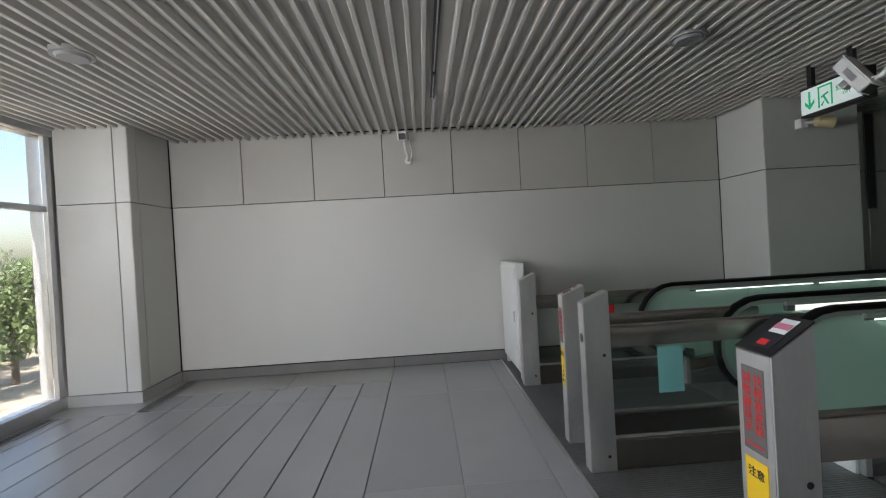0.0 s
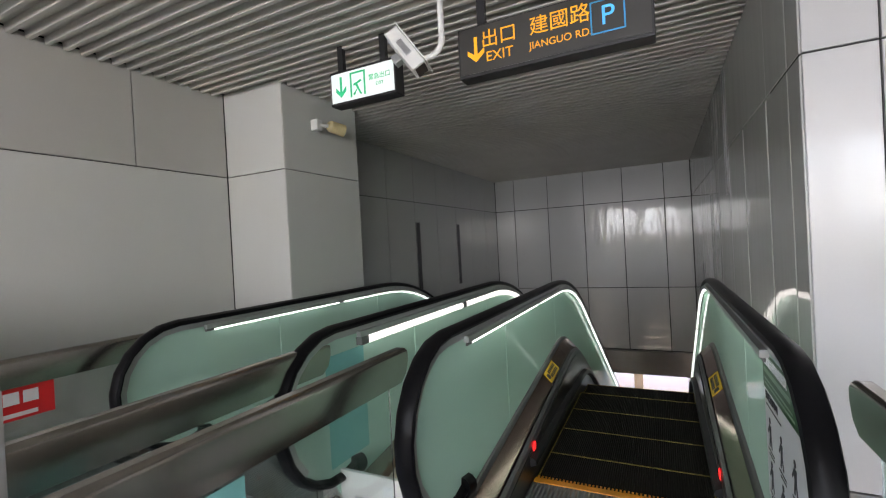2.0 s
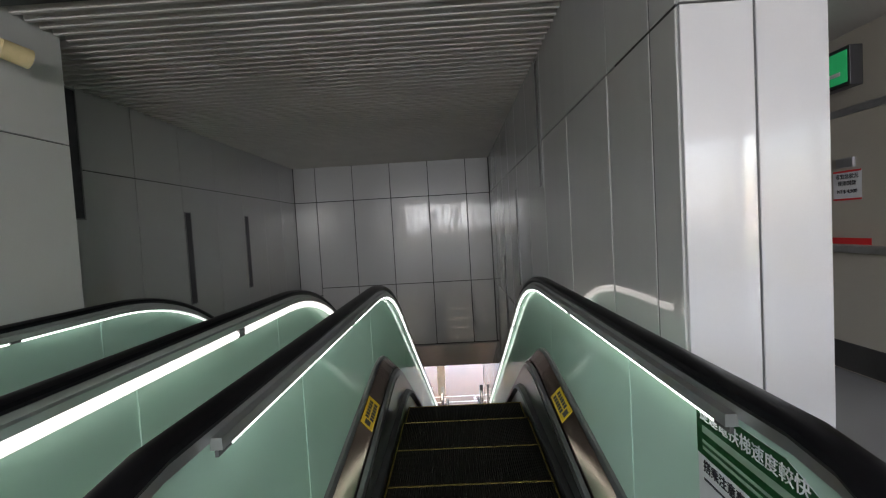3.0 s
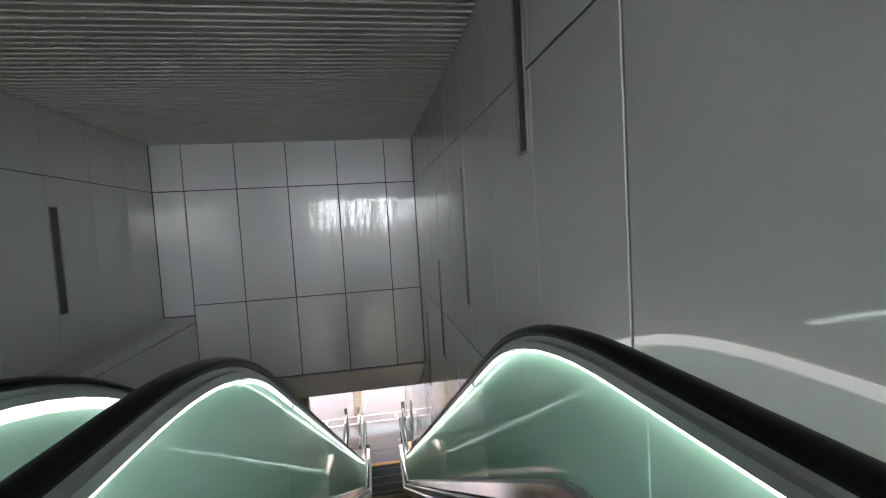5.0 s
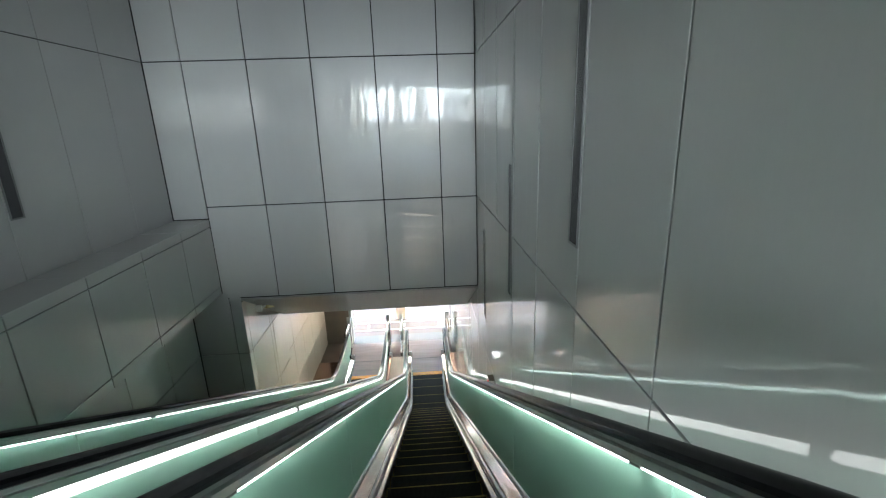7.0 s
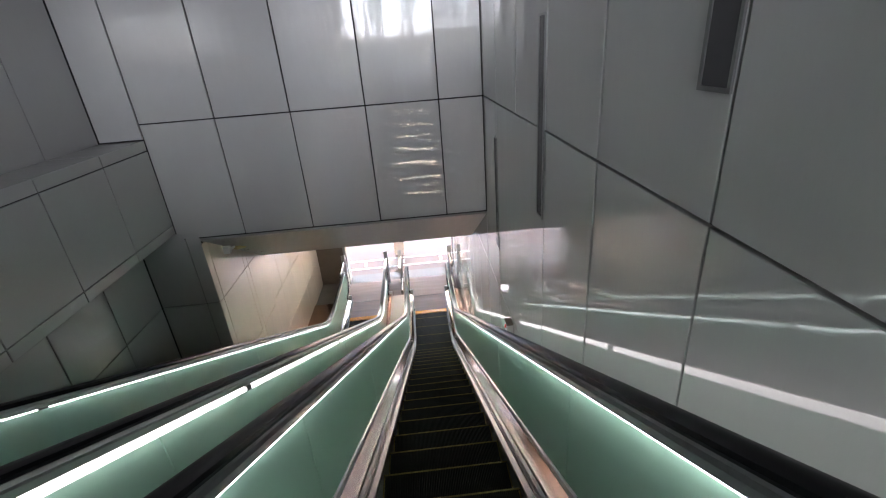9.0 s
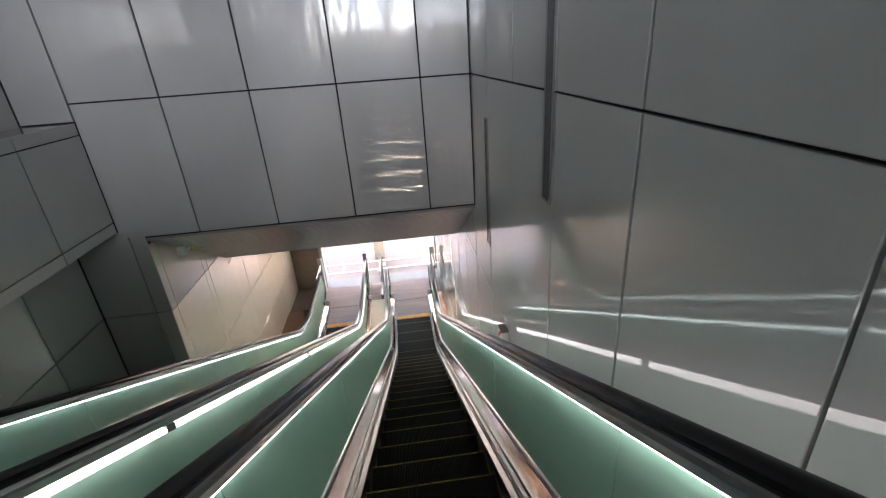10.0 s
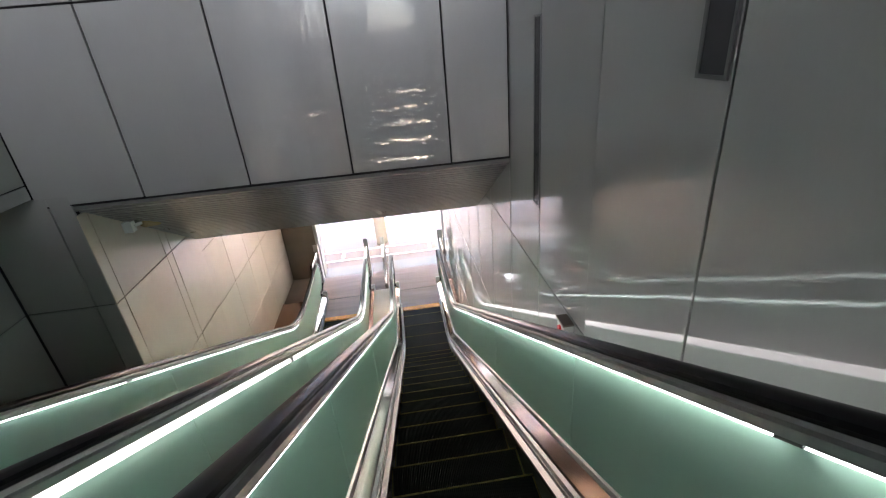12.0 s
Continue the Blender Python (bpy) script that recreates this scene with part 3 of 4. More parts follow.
def escalator(name, yc, label, outer_lamp):
    root = tagged(new(name), label, "escalator", "pair of moving stairs")
    root.empty_display_size = 0.2
    root.location = (X_COMB_A, yc, 0)
    back = Matrix.Translation((-X_COMB_A, 0, 0))

    def add(pname, bm, material, parent=root, plabel=""):
        bm.transform(back)
        return part(pname, bm, material, parent, plabel)

    path = rail_path()
    for s in (-1, 1):
        g = 0.59 * s
        smooth(add("handrail", band(rail_section(g), path), RUBBER, root, "black rubber handrail"))
        smooth(add("handrail_guide", band([(g - 0.026, -0.028), (g + 0.026, -0.028), (g + 0.022, -0.06), (g - 0.022, -0.06)], path[4:-4]), ANODISED, root, "grey metal guide under the handrail"))
        # glass panes
        cuts = [NEWEL_A - NEWEL_R + 0.03, 3.45, 4.75, 6.4, 8.2, 10.0, 11.8, 13.6, 15.3, 16.9, NEWEL_B + NEWEL_R - 0.03]
        for a, b in zip(cuts, cuts[1:]):
            xs = [a + 0.004 + (b - a - 0.008) * k / 16 for k in range(17)]
            up, lo = [], []
            for x in xs:
                top, bot = rail_z(x) - 0.045, deck_z(min(max(x, 2.7), 18.3)) - 0.03
                for c, e, base in ((NEWEL_A, -1, 0.0), (NEWEL_B, 1, Z_LOW)):
                    if (x - c) * e > 0:
                        q = math.sqrt(max((NEWEL_R - 0.03) ** 2 - (x - c) ** 2, 0.0001))
                        mid = base + RAIL_H - NEWEL_R
                        top, bot = mid + q, max(mid - q, bot if (x > 2.72 and x < 18.2) else mid - q)
                up.append(top), lo.append(min(bot, top - 0.01))
            bm = rings(bmesh.new(), [[(x, g - 0.006, l), (x, g + 0.006, l), (x, g + 0.006, u), (x, g - 0.006, u)] for x, u, l in zip(xs, up, lo)])
            ob = add("glass_pane", bm, GREEN_GLASS, root, "green frosted balustrade glass")
            ob.visible_shadow = False
        # lamps under the handrail
        i = -1 if s > 0 else 1
        lamp_y = g + i * 0.034
        x = 2.95
        stops = [2.85, 4.15, 6.53, 8.92, 11.28, 13.64, 16.0, 17.7]
        whole = [2.82 + (17.72 - 2.82) * k / 100 for k in range(101)]
        for off, rad in ([(lamp_y, 0.0048)] + ([(g - i * 0.045, 0.022)] if outer_lamp and s < 0 else [])):
            zdrop = 0.088 if rad < 0.015 else 0.095
            housing = add("lamp_housing", rings(bmesh.new(), [[(q, off - 0.014, rail_z(q) - 0.05), (q, off + 0.014, rail_z(q) - 0.05), (q, off + 0.014, rail_z(q) - 0.078), (q, off - 0.014, rail_z(q) - 0.078)] for q in whole]), ANODISED, root, "grey metal lamp housing under the handrail")
            for a, b in zip(stops, stops[1:]):
                if b - a < 0.8:
                    continue
                xs = [a + 0.035 + (b - a - 0.07) * k / 14 for k in range(15)]
                add("lamp_tube", rings(bmesh.new(), [[(q, off + rad * math.cos(t), rail_z(q) - zdrop - rad * 0.3 + rad * math.sin(t)) for t in [k * math.pi / 4 for k in range(8)]] for q in xs]), TUBE if rad < 0.015 else TUBE_WIDE, housing, "white strip lamp under the handrail")
                bm = rings(bmesh.new(), [[(q, off - rad * 0.9, rail_z(q) - 0.079), (q, off + rad * 0.9, rail_z(q) - 0.079), (q, off + rad * 0.8, rail_z(q) - zdrop - rad * 1.1), (q, off - rad * 0.8, rail_z(q) - zdrop - rad * 1.1)] for q in (a - 0.03, a, a + 0.03)])
                add("lamp_holder", bm, CLAMP, housing, "dark lamp holder between two strip lamps")
        # decking, skirts and guards
        i0 = s
        add("glass_clamp", loft([(i0 * 0.582, 0.03), (i0 * 0.568, 0.026), (i0 * 0.556, 0.0), (i0 * 0.556, -0.06), (i0 * 0.582, -0.06)], deck_z), CLAMP, root, "grey clamp along the foot of the glass")
        add("inner_deck", loft([(i0 * 0.554, 0.01), (i0 * 0.492, -0.055), (i0 * 0.49, -0.12), (i0 * 0.554, -0.12)], deck_z), DECK, root, "satin steel decking")
        add("deck_edge", loft([(i0 * 0.486, -0.07), (i0 * 0.468, -0.085), (i0 * 0.468, -0.13), (i0 * 0.486, -0.13)], deck_z), CLAMP, root, "thin satin steel edge strip")
        add("outer_deck", loft([(i0 * 0.598, 0.0), (i0 * 0.69, -0.008), (i0 * 0.69, -0.5), (i0 * 0.598, -0.5)], deck_z), DECK, root, "satin steel outer cladding")
        add("skirt", rings(bmesh.new(), [[(x, i0 * 0.462, deck_z(x) - 0.125), (x, i0 * 0.478, deck_z(x) - 0.125), (x, i0 * 0.478, nose_z(x) - 0.3), (x, i0 * 0.462, nose_z(x) - 0.3)] for x in RUN]), DARKSTEEL, root, "dark steel skirt panel")
        xg = [3.4 + (17.3 - 3.4) * k / 100 for k in range(101)]
        smooth(add("skirt_guard", loft([(i0 * 0.461, 0.15), (i0 * 0.43, 0.135), (i0 * 0.425, 0.11), (i0 * 0.461, 0.095)], nose_z, xg), BLACK, root, "black skirt guard strip"))
        add("newel_base", box(bmesh.new(), 2.68, 2.72, min(i0 * 0.46, i0 * 0.72), max(i0 * 0.46, i0 * 0.72), 0.0, 0.26, 0.004), STEEL, root, "scuffed steel end plate")
        add("newel_base", box(bmesh.new(), 18.2, 18.24, min(i0 * 0.46, i0 * 0.72), max(i0 * 0.46, i0 * 0.72), Z_LOW, Z_LOW + 0.26, 0.004), STEEL, root, "scuffed steel end plate")
        for p, q in (((2.74, g, 0.285), (2.82, g, 0.27)), ((18.04, g, Z_LOW + 0.27), (18.12, g, Z_LOW + 0.285))):
            smooth(add("rail_inlet", rod(bmesh.new(), p, q, 0.05), RUBBER, root, "black rubber handrail inlet"))
        # warning stickers on the decking
        xs = 4.28
        stick, prints = bmesh.new(), bmesh.new()

        def on_deck(x, u, lift):
            return (x, i0 * (0.554 - 0.062 * u + lift * -0.7), deck_z(x) + 0.01 - 0.065 * u + lift * 0.7)
        rings(stick, [[on_deck(q, 0.04, 0.001), on_deck(q, 0.96, 0.001), on_deck(q, 0.96, 0.003), on_deck(q, 0.04, 0.003)] for q in (xs - 0.13, xs + 0.13)])
        st = add("warning_sticker", stick, YELLOW_STICKER, root, "yellow warning sticker")
        for lo, hi in ((0.2, 0.46), (0.56, 0.82)):
            for q in range(6):
                xa = xs - 0.06 + q * 0.028
                rings(prints, [[on_deck(v, lo, 0.003), on_deck(v, hi, 0.003), on_deck(v, hi, 0.0045), on_deck(v, lo, 0.0045)] for v in (xa, xa + 0.019)])
        rings(prints, [[on_deck(v, 0.3, 0.003), on_deck(v, 0.7, 0.003), on_deck(v, 0.7, 0.0045), on_deck(v, 0.3, 0.0045)] for v in (xs - 0.115, xs - 0.075)])
        add("print", prints, INK, st)
        red = bmesh.new()
        rod(red, (3.5, i0 * 0.463, 0.17), (3.5, i0 * 0.458, 0.17), 0.028, 16)
        add("indicator_lamp", red, RED_LED, root, "round red indicator lamp")
    # landing plates and combs
    for a, b, z, la in ((2.72, X_COMB_A - 0.05, 0.0, "grooved"), (X_COMB_B + 0.05, 18.2, Z_LOW, "grooved")):
        add("landing_plate", box(bmesh.new(), a, b, -0.46, 0.46, z - 0.03, z + 0.004, 0.002), PLATE if z == 0.0 else PLATE_LOW, root, "dark grooved metal landing plate")
    for a, b, z in ((X_COMB_A - 0.05, X_COMB_A, 0.0), (X_COMB_B, X_COMB_B + 0.14, Z_LOW)):
        bm = box(bmesh.new(), a, b, -0.455, 0.455, z - 0.02, z + 0.008, 0.003)
        for k in range(45):
            y = -0.445 + k * 0.02
            e = b if z == 0.0 else a - 0.03
            box(bm, e, e + 0.03, y, y + 0.01, z - 0.012, z + 0.003)
        add("comb", bm, ORANGE, root, "orange comb along the first step")
    # steps
    tread, edge = bmesh.new(), bmesh.new()
    prism(tread, [(-0.3995, 0.0), (0.0, 0.0), (0.0, -0.03), (-0.015, -0.22), (-0.03, -0.22), (-0.03, -0.03), (-0.3995, -0.03)], "y", -0.452, 0.452)
    box(edge, -0.011, 0.0005, -0.45, 0.45, -0.012, 0.0025)
    for s in (-1, 1):
        box(edge, -0.3995, -0.02, s * 0.445 - 0.004, s * 0.445 + 0.004, -0.008, 0.0022)
    tm, em = bpy.data.meshes.new("step"), bpy.data.meshes.new("edge_line")
    tread.to_mesh(tm), edge.to_mesh(em)
    tread.free(), edge.free()
    tm.materials.append(TREAD), em.materials.append(YELLOW)
    x = X_COMB_A + 0.35
    while x < X_COMB_B + 0.3:
        st, ed = new("step", tm), new("edge_line", em)
        st.parent, ed.parent = root, st
        st.location = (x - X_COMB_A, 0, nose_z(x) - 0.002)
        x += 0.4
    return root


YC_A, YC_B = 2.47, 4.26
esc_a = escalator("escalator", YC_A, "moving stairs with green glass balustrades and black handrails", True)
esc_b = escalator("escalator", YC_B, "moving stairs with green glass and bright strip lamps", True)
# flat cover panels between and beside the two runs
for nm, y0, y1, drop in (("trim_middle", YC_A + 0.69, YC_B - 0.69, 0.06), ("trim_wall", Y_R + 0.004, YC_A - 0.69, 0.02), ("trim_left", YC_B + 0.69, Y_L, 0.12)):
    structure(nm, loft([(y0, -drop), (y1, -drop), (y1, -drop - 0.03), (y0, -drop - 0.03)], deck_z), WARM_LIT if nm == "trim_middle" else DECK, "metal cover panel beside the moving stairs")
slab("floor_pit", (2.2, 5.6, Y_R, 6.2, -0.6, -0.35), BACKING, "dark pit floor under the moving stairs")

# grooved plates at the head and foot
plate_a = slab("floor_plate", (1.08, 2.68, Y_R + 0.01, Y_L - 0.01, -0.03, 0.001), PLATE, "dark grooved metal floor plates at the head of the stairs")
slab("trim_plate_edge", (1.06, 1.08, -3.55, Y_L - 0.02, -0.02, 0.004), STEEL, "steel edging strip set in the floor")
slab("floor_plate_lower", (18.24, 19.43, Y_R + 0.01, 5.0, Z_LOW, Z_LOW + 0.006), PLATE_LOW, "steel landing plates at the foot of the stairs")

# ---- barriers at the head of the stairs ----
def post(name, x, y, w, label, black_top=False, h=1.09, flip=1):
    """A folded steel post with a raking top, at the end of a barrier."""
    root = tagged(new(name), label, "post", "barrier posts")
    root.location = (x, y, 0)
    d, rake = (0.17, 0.42) if not black_top else (0.14, 0.65)
    bm = prism(bmesh.new(), [(0, 0), (flip * d, 0), (flip * d, h + d * rake), (0, h)], "y", -w / 2, w / 2)
    bmesh.ops.bevel(bm, geom=list(bm.edges), offset=0.004, segments=2, affect="EDGES")
    part("body", bm, STEEL, root)
    if black_top:
        part("cap", prism(bmesh.new(), [(0.0, h), (flip * d, h + d * rake), (flip * d, h + d * rake + 0.006), (0.0, h + 0.006)], "y", -w / 2, w / 2), BLACK, root, "black raking cap")
    for z in (0.1, 0.75):
        bm = bmesh.new()
        rod(bm, (flip * d * 0.72, -w / 2 - 0.002, z), (flip * d * 0.72, -w / 2 + 0.004, z), 0.011, 10)
        part("bolt", bm, BLACK, root)
    return root


def barrier(name, x0, x1, y, label, z=0.0):
    """Steel-framed glass guard between a post and the handrail."""
    root = tagged(new(name), label, "barrier", "guards at the stair head")
    root.location = (x0, y, z)
    n = x1 - x0
    bm = bmesh.new()
    rings(bm, [[(q, -0.03, a), (q, 0.03, a), (q, 0.03, b - 0.022), (q, 0.0255, b - 0.009), (q, 0.015, b - 0.001), (q, -0.015, b - 0.001), (q, -0.0255, b - 0.009), (q, -0.03, b - 0.022)] for q, a, b in ((0, 0.79, 0.93), (n - 0.06, 0.79, 0.93), (n - 0.02, 0.82, 0.93), (n, 0.87, 0.925))])
    smooth(part("top_rail", bm, RAIL_STEEL, root, "wide brushed steel top rail"))
    part("bottom_rail", box(bmesh.new(), 0, n, -0.035, 0.035, 0.0, 0.19, 0.004), RAIL_STEEL, root)
    part("bottom_trim", box(bmesh.new(), 0, n, -0.012, 0.012, 0.192, 0.21, 0.003), STEEL, root)
    ob = part("glass_panel", box(bmesh.new(), 0.0, n - 0.12, -0.006, 0.006, 0.21, 0.8), CLEAR, root, "clear greenish glass panel")
    ob.visible_shadow = False
    return root


post_a = post("barrier_post", 1.14, 3.26, 0.10, "brushed steel barrier post with a raking top")
post_b = post("barrier_post", 1.14, 3.69, 0.10, "brushed steel barrier post with red writing and a yellow sticker")
post_c = post("barrier_post", 1.12, 5.06, 0.11, "brushed steel barrier post beside the white cabinet", h=1.1)
post_d = post("barrier_post", 1.13, 1.73, 0.145, "brushed steel post with red writing and a black cap", True, 1.13)
part("oval_slot", rod(bmesh.new(), (-0.001, 0, 0.86), (0.006, 0, 0.86), 0.03, 16), BLACK, post_a)
for y, x0, x1 in ((3.26, 1.31, 2.64), (3.69, 1.31, 2.64), (5.06, 1.29, 2.64), (1.73, 1.27, 2.585)):
    barrier("glass_barrier", x0, x1, y, "steel and glass barrier beside the moving stairs")

# writing on the posts
def notice(parent, w, z0, z1, lines, size, material, ink, name="notice"):
    """A flat notice on a post's front face, with upright columns of writing."""
    p = part(name, box(bmesh.new(), -0.0035, -0.0005, -w / 2, w / 2, z0, z1), material, parent)
    n = len(lines)
    for i, line in enumerate(lines):
        y = -w / 2 + w * (i + 0.5) / n
        step = (z1 - z0 - 0.07) / len(line)
        for k, ch in enumerate(line):
            words("lettering", ch, size, ink, facing("-x", -0.0045, -y, z1 - 0.02 - step * (k + 0.5)), p)
    return p


NOTICE_STEEL = mat("notice_plate", (0.2, 0.19, 0.185), 0.4, 0.6)
RED_PRINT = mat("dull_red_ink", (0.68, 0.025, 0.025), 0.5, 0, vary=0.1)
for p, w, zp, zs in ((post_d, 0.09, 0.823, 0.52), (post_b, 0.06, 0.74, 0.42)):
    pl = notice(p, w, zp, zp + 0.26, ["請緊握扶手", "扶梯速度快"], 0.036 if w > 0.08 else 0.026, NOTICE_STEEL, RED_PRINT, "notice_plate")
    part("small_print", box(bmesh.new(), -0.0055, -0.0035, -w * 0.4, w * 0.4, zp + 0.018, zp + 0.024), RED_PRINT, pl)
    st = part("warning_sticker", box(bmesh.new(), -0.0035, -0.0005, -w / 2, w / 2, zs, zs + 0.277), YELLOW_STICKER, p, "yellow warning sticker")
    words("lettering", "注意", 0.034, INK, facing("-x", -0.0045, 0, zs + 0.235), st)
    bm = bmesh.new()
    for k in range(4):
        box(bm, -0.0055, -0.003, -w * 0.3, w * 0.3 - 0.01 * k, zs + 0.03 + 0.035 * k, zs + 0.048 + 0.035 * k)
    part("print", bm, INK, st)
def cap_label(parent, d, h, a, b, w0, w1, material, name, s=0.42):
    """A small label on a post's raking cap, from a to b of its depth."""
    return part(name, prism(bmesh.new(), [(d * a, h + d * a * s + 0.0075), (d * b, h + d * b * s + 0.0075), (d * b, h + d * b * s + 0.009), (d * a, h + d * a * s + 0.009)], "y", w0, w1), material, parent)


for p, h, d, w, k in ((post_d, 1.13, 0.14, 0.1, 0.65), (post_b, 1.088, 0.17, 0.06, 0.42)):
    cap_label(p, d, h, 0.52, 0.9, -w * 0.4, w * 0.4 - 0.02, PAPER, "label", k)
    cap_label(p, d, h + 0.002, 0.62, 0.76, -w * 0.38, w * 0.2, PINK, "label_print", k)
    cap_label(p, d, h, 0.12, 0.47, -w / 2, w / 2 - 0.03, INK, "label", k)
    cap_label(p, d, h + 0.002, 0.16, 0.3, -w * 0.25, w * 0.1, RED, "label_print", k)

# papers on the glass
def sheet(name, x0, x1, y, z0, z1, material, label, side):
    """A sheet stuck on a pane: side is the way that it faces."""
    t = 0.0015
    return tagged(link_mesh(name, box(bmesh.new(), x0, x1, y if side > 0 else y - t, y + t if side > 0 else y, z0, z1), material), label, "paper")


sheet("paper_sheet", 1.63, 1.80, 3.26 - 0.007, 0.47, 0.77, TEAL, "plain teal sheet stuck on the barrier glass", -1)
sheet("paper_sheet", 2.6, 2.9, YC_B - 0.59 - 0.007, 0.33, 0.86, TEAL, "tall teal sheet stuck on the balustrade glass", -1)
rs = sheet("red_notice", 1.72, 2.13, 5.06 - 0.007, 0.63, 0.80, RED_BOARD, "red notice with white print on the barrier glass", -1)
bm = bmesh.new()
for k in range(4):
    box(bm, 1.78 + 0.075 * k, 1.84 + 0.075 * k, 5.06 - 0.0105, 5.06 - 0.0085, 0.705, 0.765)
box(bm, 1.78, 2.06, 5.06 - 0.0105, 5.06 - 0.0085, 0.645, 0.665)
part("print", bm, WHITE, rs)

# green safety notice on the near balustrade
gy = YC_A - 0.59 + 0.0075
gn = tagged(link_mesh("safety_notice", prism(bmesh.new(), [(2.42, 0.36), (3.005, 0.36), (3.005, 0.9), (2.99, 0.91), (2.7, 0.91), (2.57, 0.86), (2.48, 0.78), (2.42, 0.68)], "y", gy, gy + 0.0015), PAPER), "white and green safety notice stuck inside the balustrade glass", "notice")
part("green_band", prism(bmesh.new(), [(2.476, 0.772), (3.005, 0.772), (3.005, 0.9), (2.99, 0.91), (2.7, 0.91), (2.57, 0.86)], "y", gy + 0.0018, gy + 0.003), GREEN_BOARD, gn, "dark green heading band")
words("lettering", "捷運電扶梯速度較快", 0.039, PAPER, facing("+y", 2.815, gy + 0.0036, 0.878), gn)
for k, (x0, x1, z, h) in enumerate(((2.6, 2.98, 0.832, 0.018), (2.58, 2.98, 0.806, 0.008), (2.56, 2.98, 0.789, 0.008))):
    part("small_print", box(bmesh.new(), x0, x1, gy + 0.0031, gy + 0.0036, z, z + h), mat("pale_green_print", (0.3, 0.42, 0.32), 0.5), gn)
words("lettering", "搭乘注意事項", 0.032, INK, facing("+y", 2.885, gy + 0.0026, 0.745), gn)
part("small_print", box(bmesh.new(), 2.75, 2.98, gy + 0.0016, gy + 0.0024, 0.71, 0.716), INK, gn)
for k in range(6):
    x, z = 2.93 - (k % 3) * 0.17, 0.6 - (k // 3) * 0.16
    bm = bmesh.new()
    rod(bm, (x, gy + 0.0016, z + 0.062), (x, gy + 0.0026, z + 0.062), 0.012, 12)
    prism(bm, [(x - 0.017, z + 0.045), (x + 0.014, z + 0.048), (x + 0.012, z + 0.005), (x + 0.024, z - 0.035), (x + 0.012, z - 0.037), (x - 0.001, z - 0.004), (x - 0.012, z - 0.037), (x - 0.023, z - 0.036), (x - 0.013, z + 0.005)], "y", gy + 0.0016, gy + 0.0026)
    prism(bm, [(x + 0.014, z + 0.044), (x + 0.04, z + 0.012), (x + 0.034, z + 0.006), (x + 0.01, z + 0.032)], "y", gy + 0.0016, gy + 0.0026)
    part("pictogram", bm, INK, gn)
    for j in range(2):
        part("small_print", box(bmesh.new(), x - 0.05, x + 0.045 - 0.015 * j, gy + 0.0016, gy + 0.0024, z - 0.055 - 0.015 * j, z - 0.049 - 0.015 * j), INK, gn)

# scuffed end plates between the two runs, with stickers
ep = tagged(new("end_plate"), "scuffed pale metal end plate between the moving stairs", "panel")
ep.location = (2.66, 3.46, 0)
part("plate", box(bmesh.new(), 0.0, 0.02, -0.24, 0.24, 0.0, 0.31, 0.004), WHITE, ep)
part("hatch", box(bmesh.new(), -0.003, -0.0005, 0.0, 0.12, 0.06, 0.2), ANODISED, ep)
part("sticker", box(bmesh.new(), -0.0025, -0.0005, -0.09, -0.04, 0.22, 0.27), PAPER, ep)
ep2 = tagged(new("end_plate"), "pale metal end plate with a warning sticker and a paper", "panel")
ep2.location = (2.655, 3.09, 0)
part("plate", box(bmesh.new(), 0.0, 0.02, -0.12, 0.12, 0.0, 0.26, 0.004), WHITE, ep2)
part("paper", box(bmesh.new(), -0.0025, -0.0005, -0.1, 0.0, 0.05, 0.18), PAPER, ep2)
part("print", box(bmesh.new(), -0.0035, -0.0026, -0.085, -0.02, 0.09, 0.1), BLUE, ep2)
part("sticker", rod(bmesh.new(), (-0.0025, 0.065, 0.17), (-0.0005, 0.065, 0.17), 0.022, 16), RED, ep2)

ep3 = tagged(new("end_plate"), "pale metal end plate with a white paper beside the wall", "panel")
ep3.location = (2.655, 1.83, 0)
part("plate", box(bmesh.new(), 0.0, 0.02, -0.13, 0.13, 0.0, 0.26, 0.004), WHITE, ep3)
part("paper", box(bmesh.new(), -0.0025, -0.0005, -0.11, -0.01, 0.04, 0.17), PAPER, ep3)
part("print", box(bmesh.new(), -0.0035, -0.0026, -0.1, -0.03, 0.1, 0.11), BLUE, ep3)

# white cabinet against the wall
cab = tagged(new("cabinet"), "narrow white metal cabinet against the grey wall", "cabinet")
cab.location = (1.13, 5.2, 0)
part("body", box(bmesh.new(), 0.0, 0.09, 0.0, 0.9, 0.08, 1.27, 0.006), WHITE, cab)
part("door", box(bmesh.new(), -0.014, -0.002, 0.02, 0.88, 0.1, 1.22, 0.004), WHITE, cab)
for y in (0.03, 0.83):
    part("leg", box(bmesh.new(), 0.01, 0.08, y, y + 0.04, 0.0, 0.08), WHITE, cab)
part("handle", box(bmesh.new(), -0.028, -0.014, 0.1, 0.12, 0.62, 0.74, 0.004), ANODISED, cab)

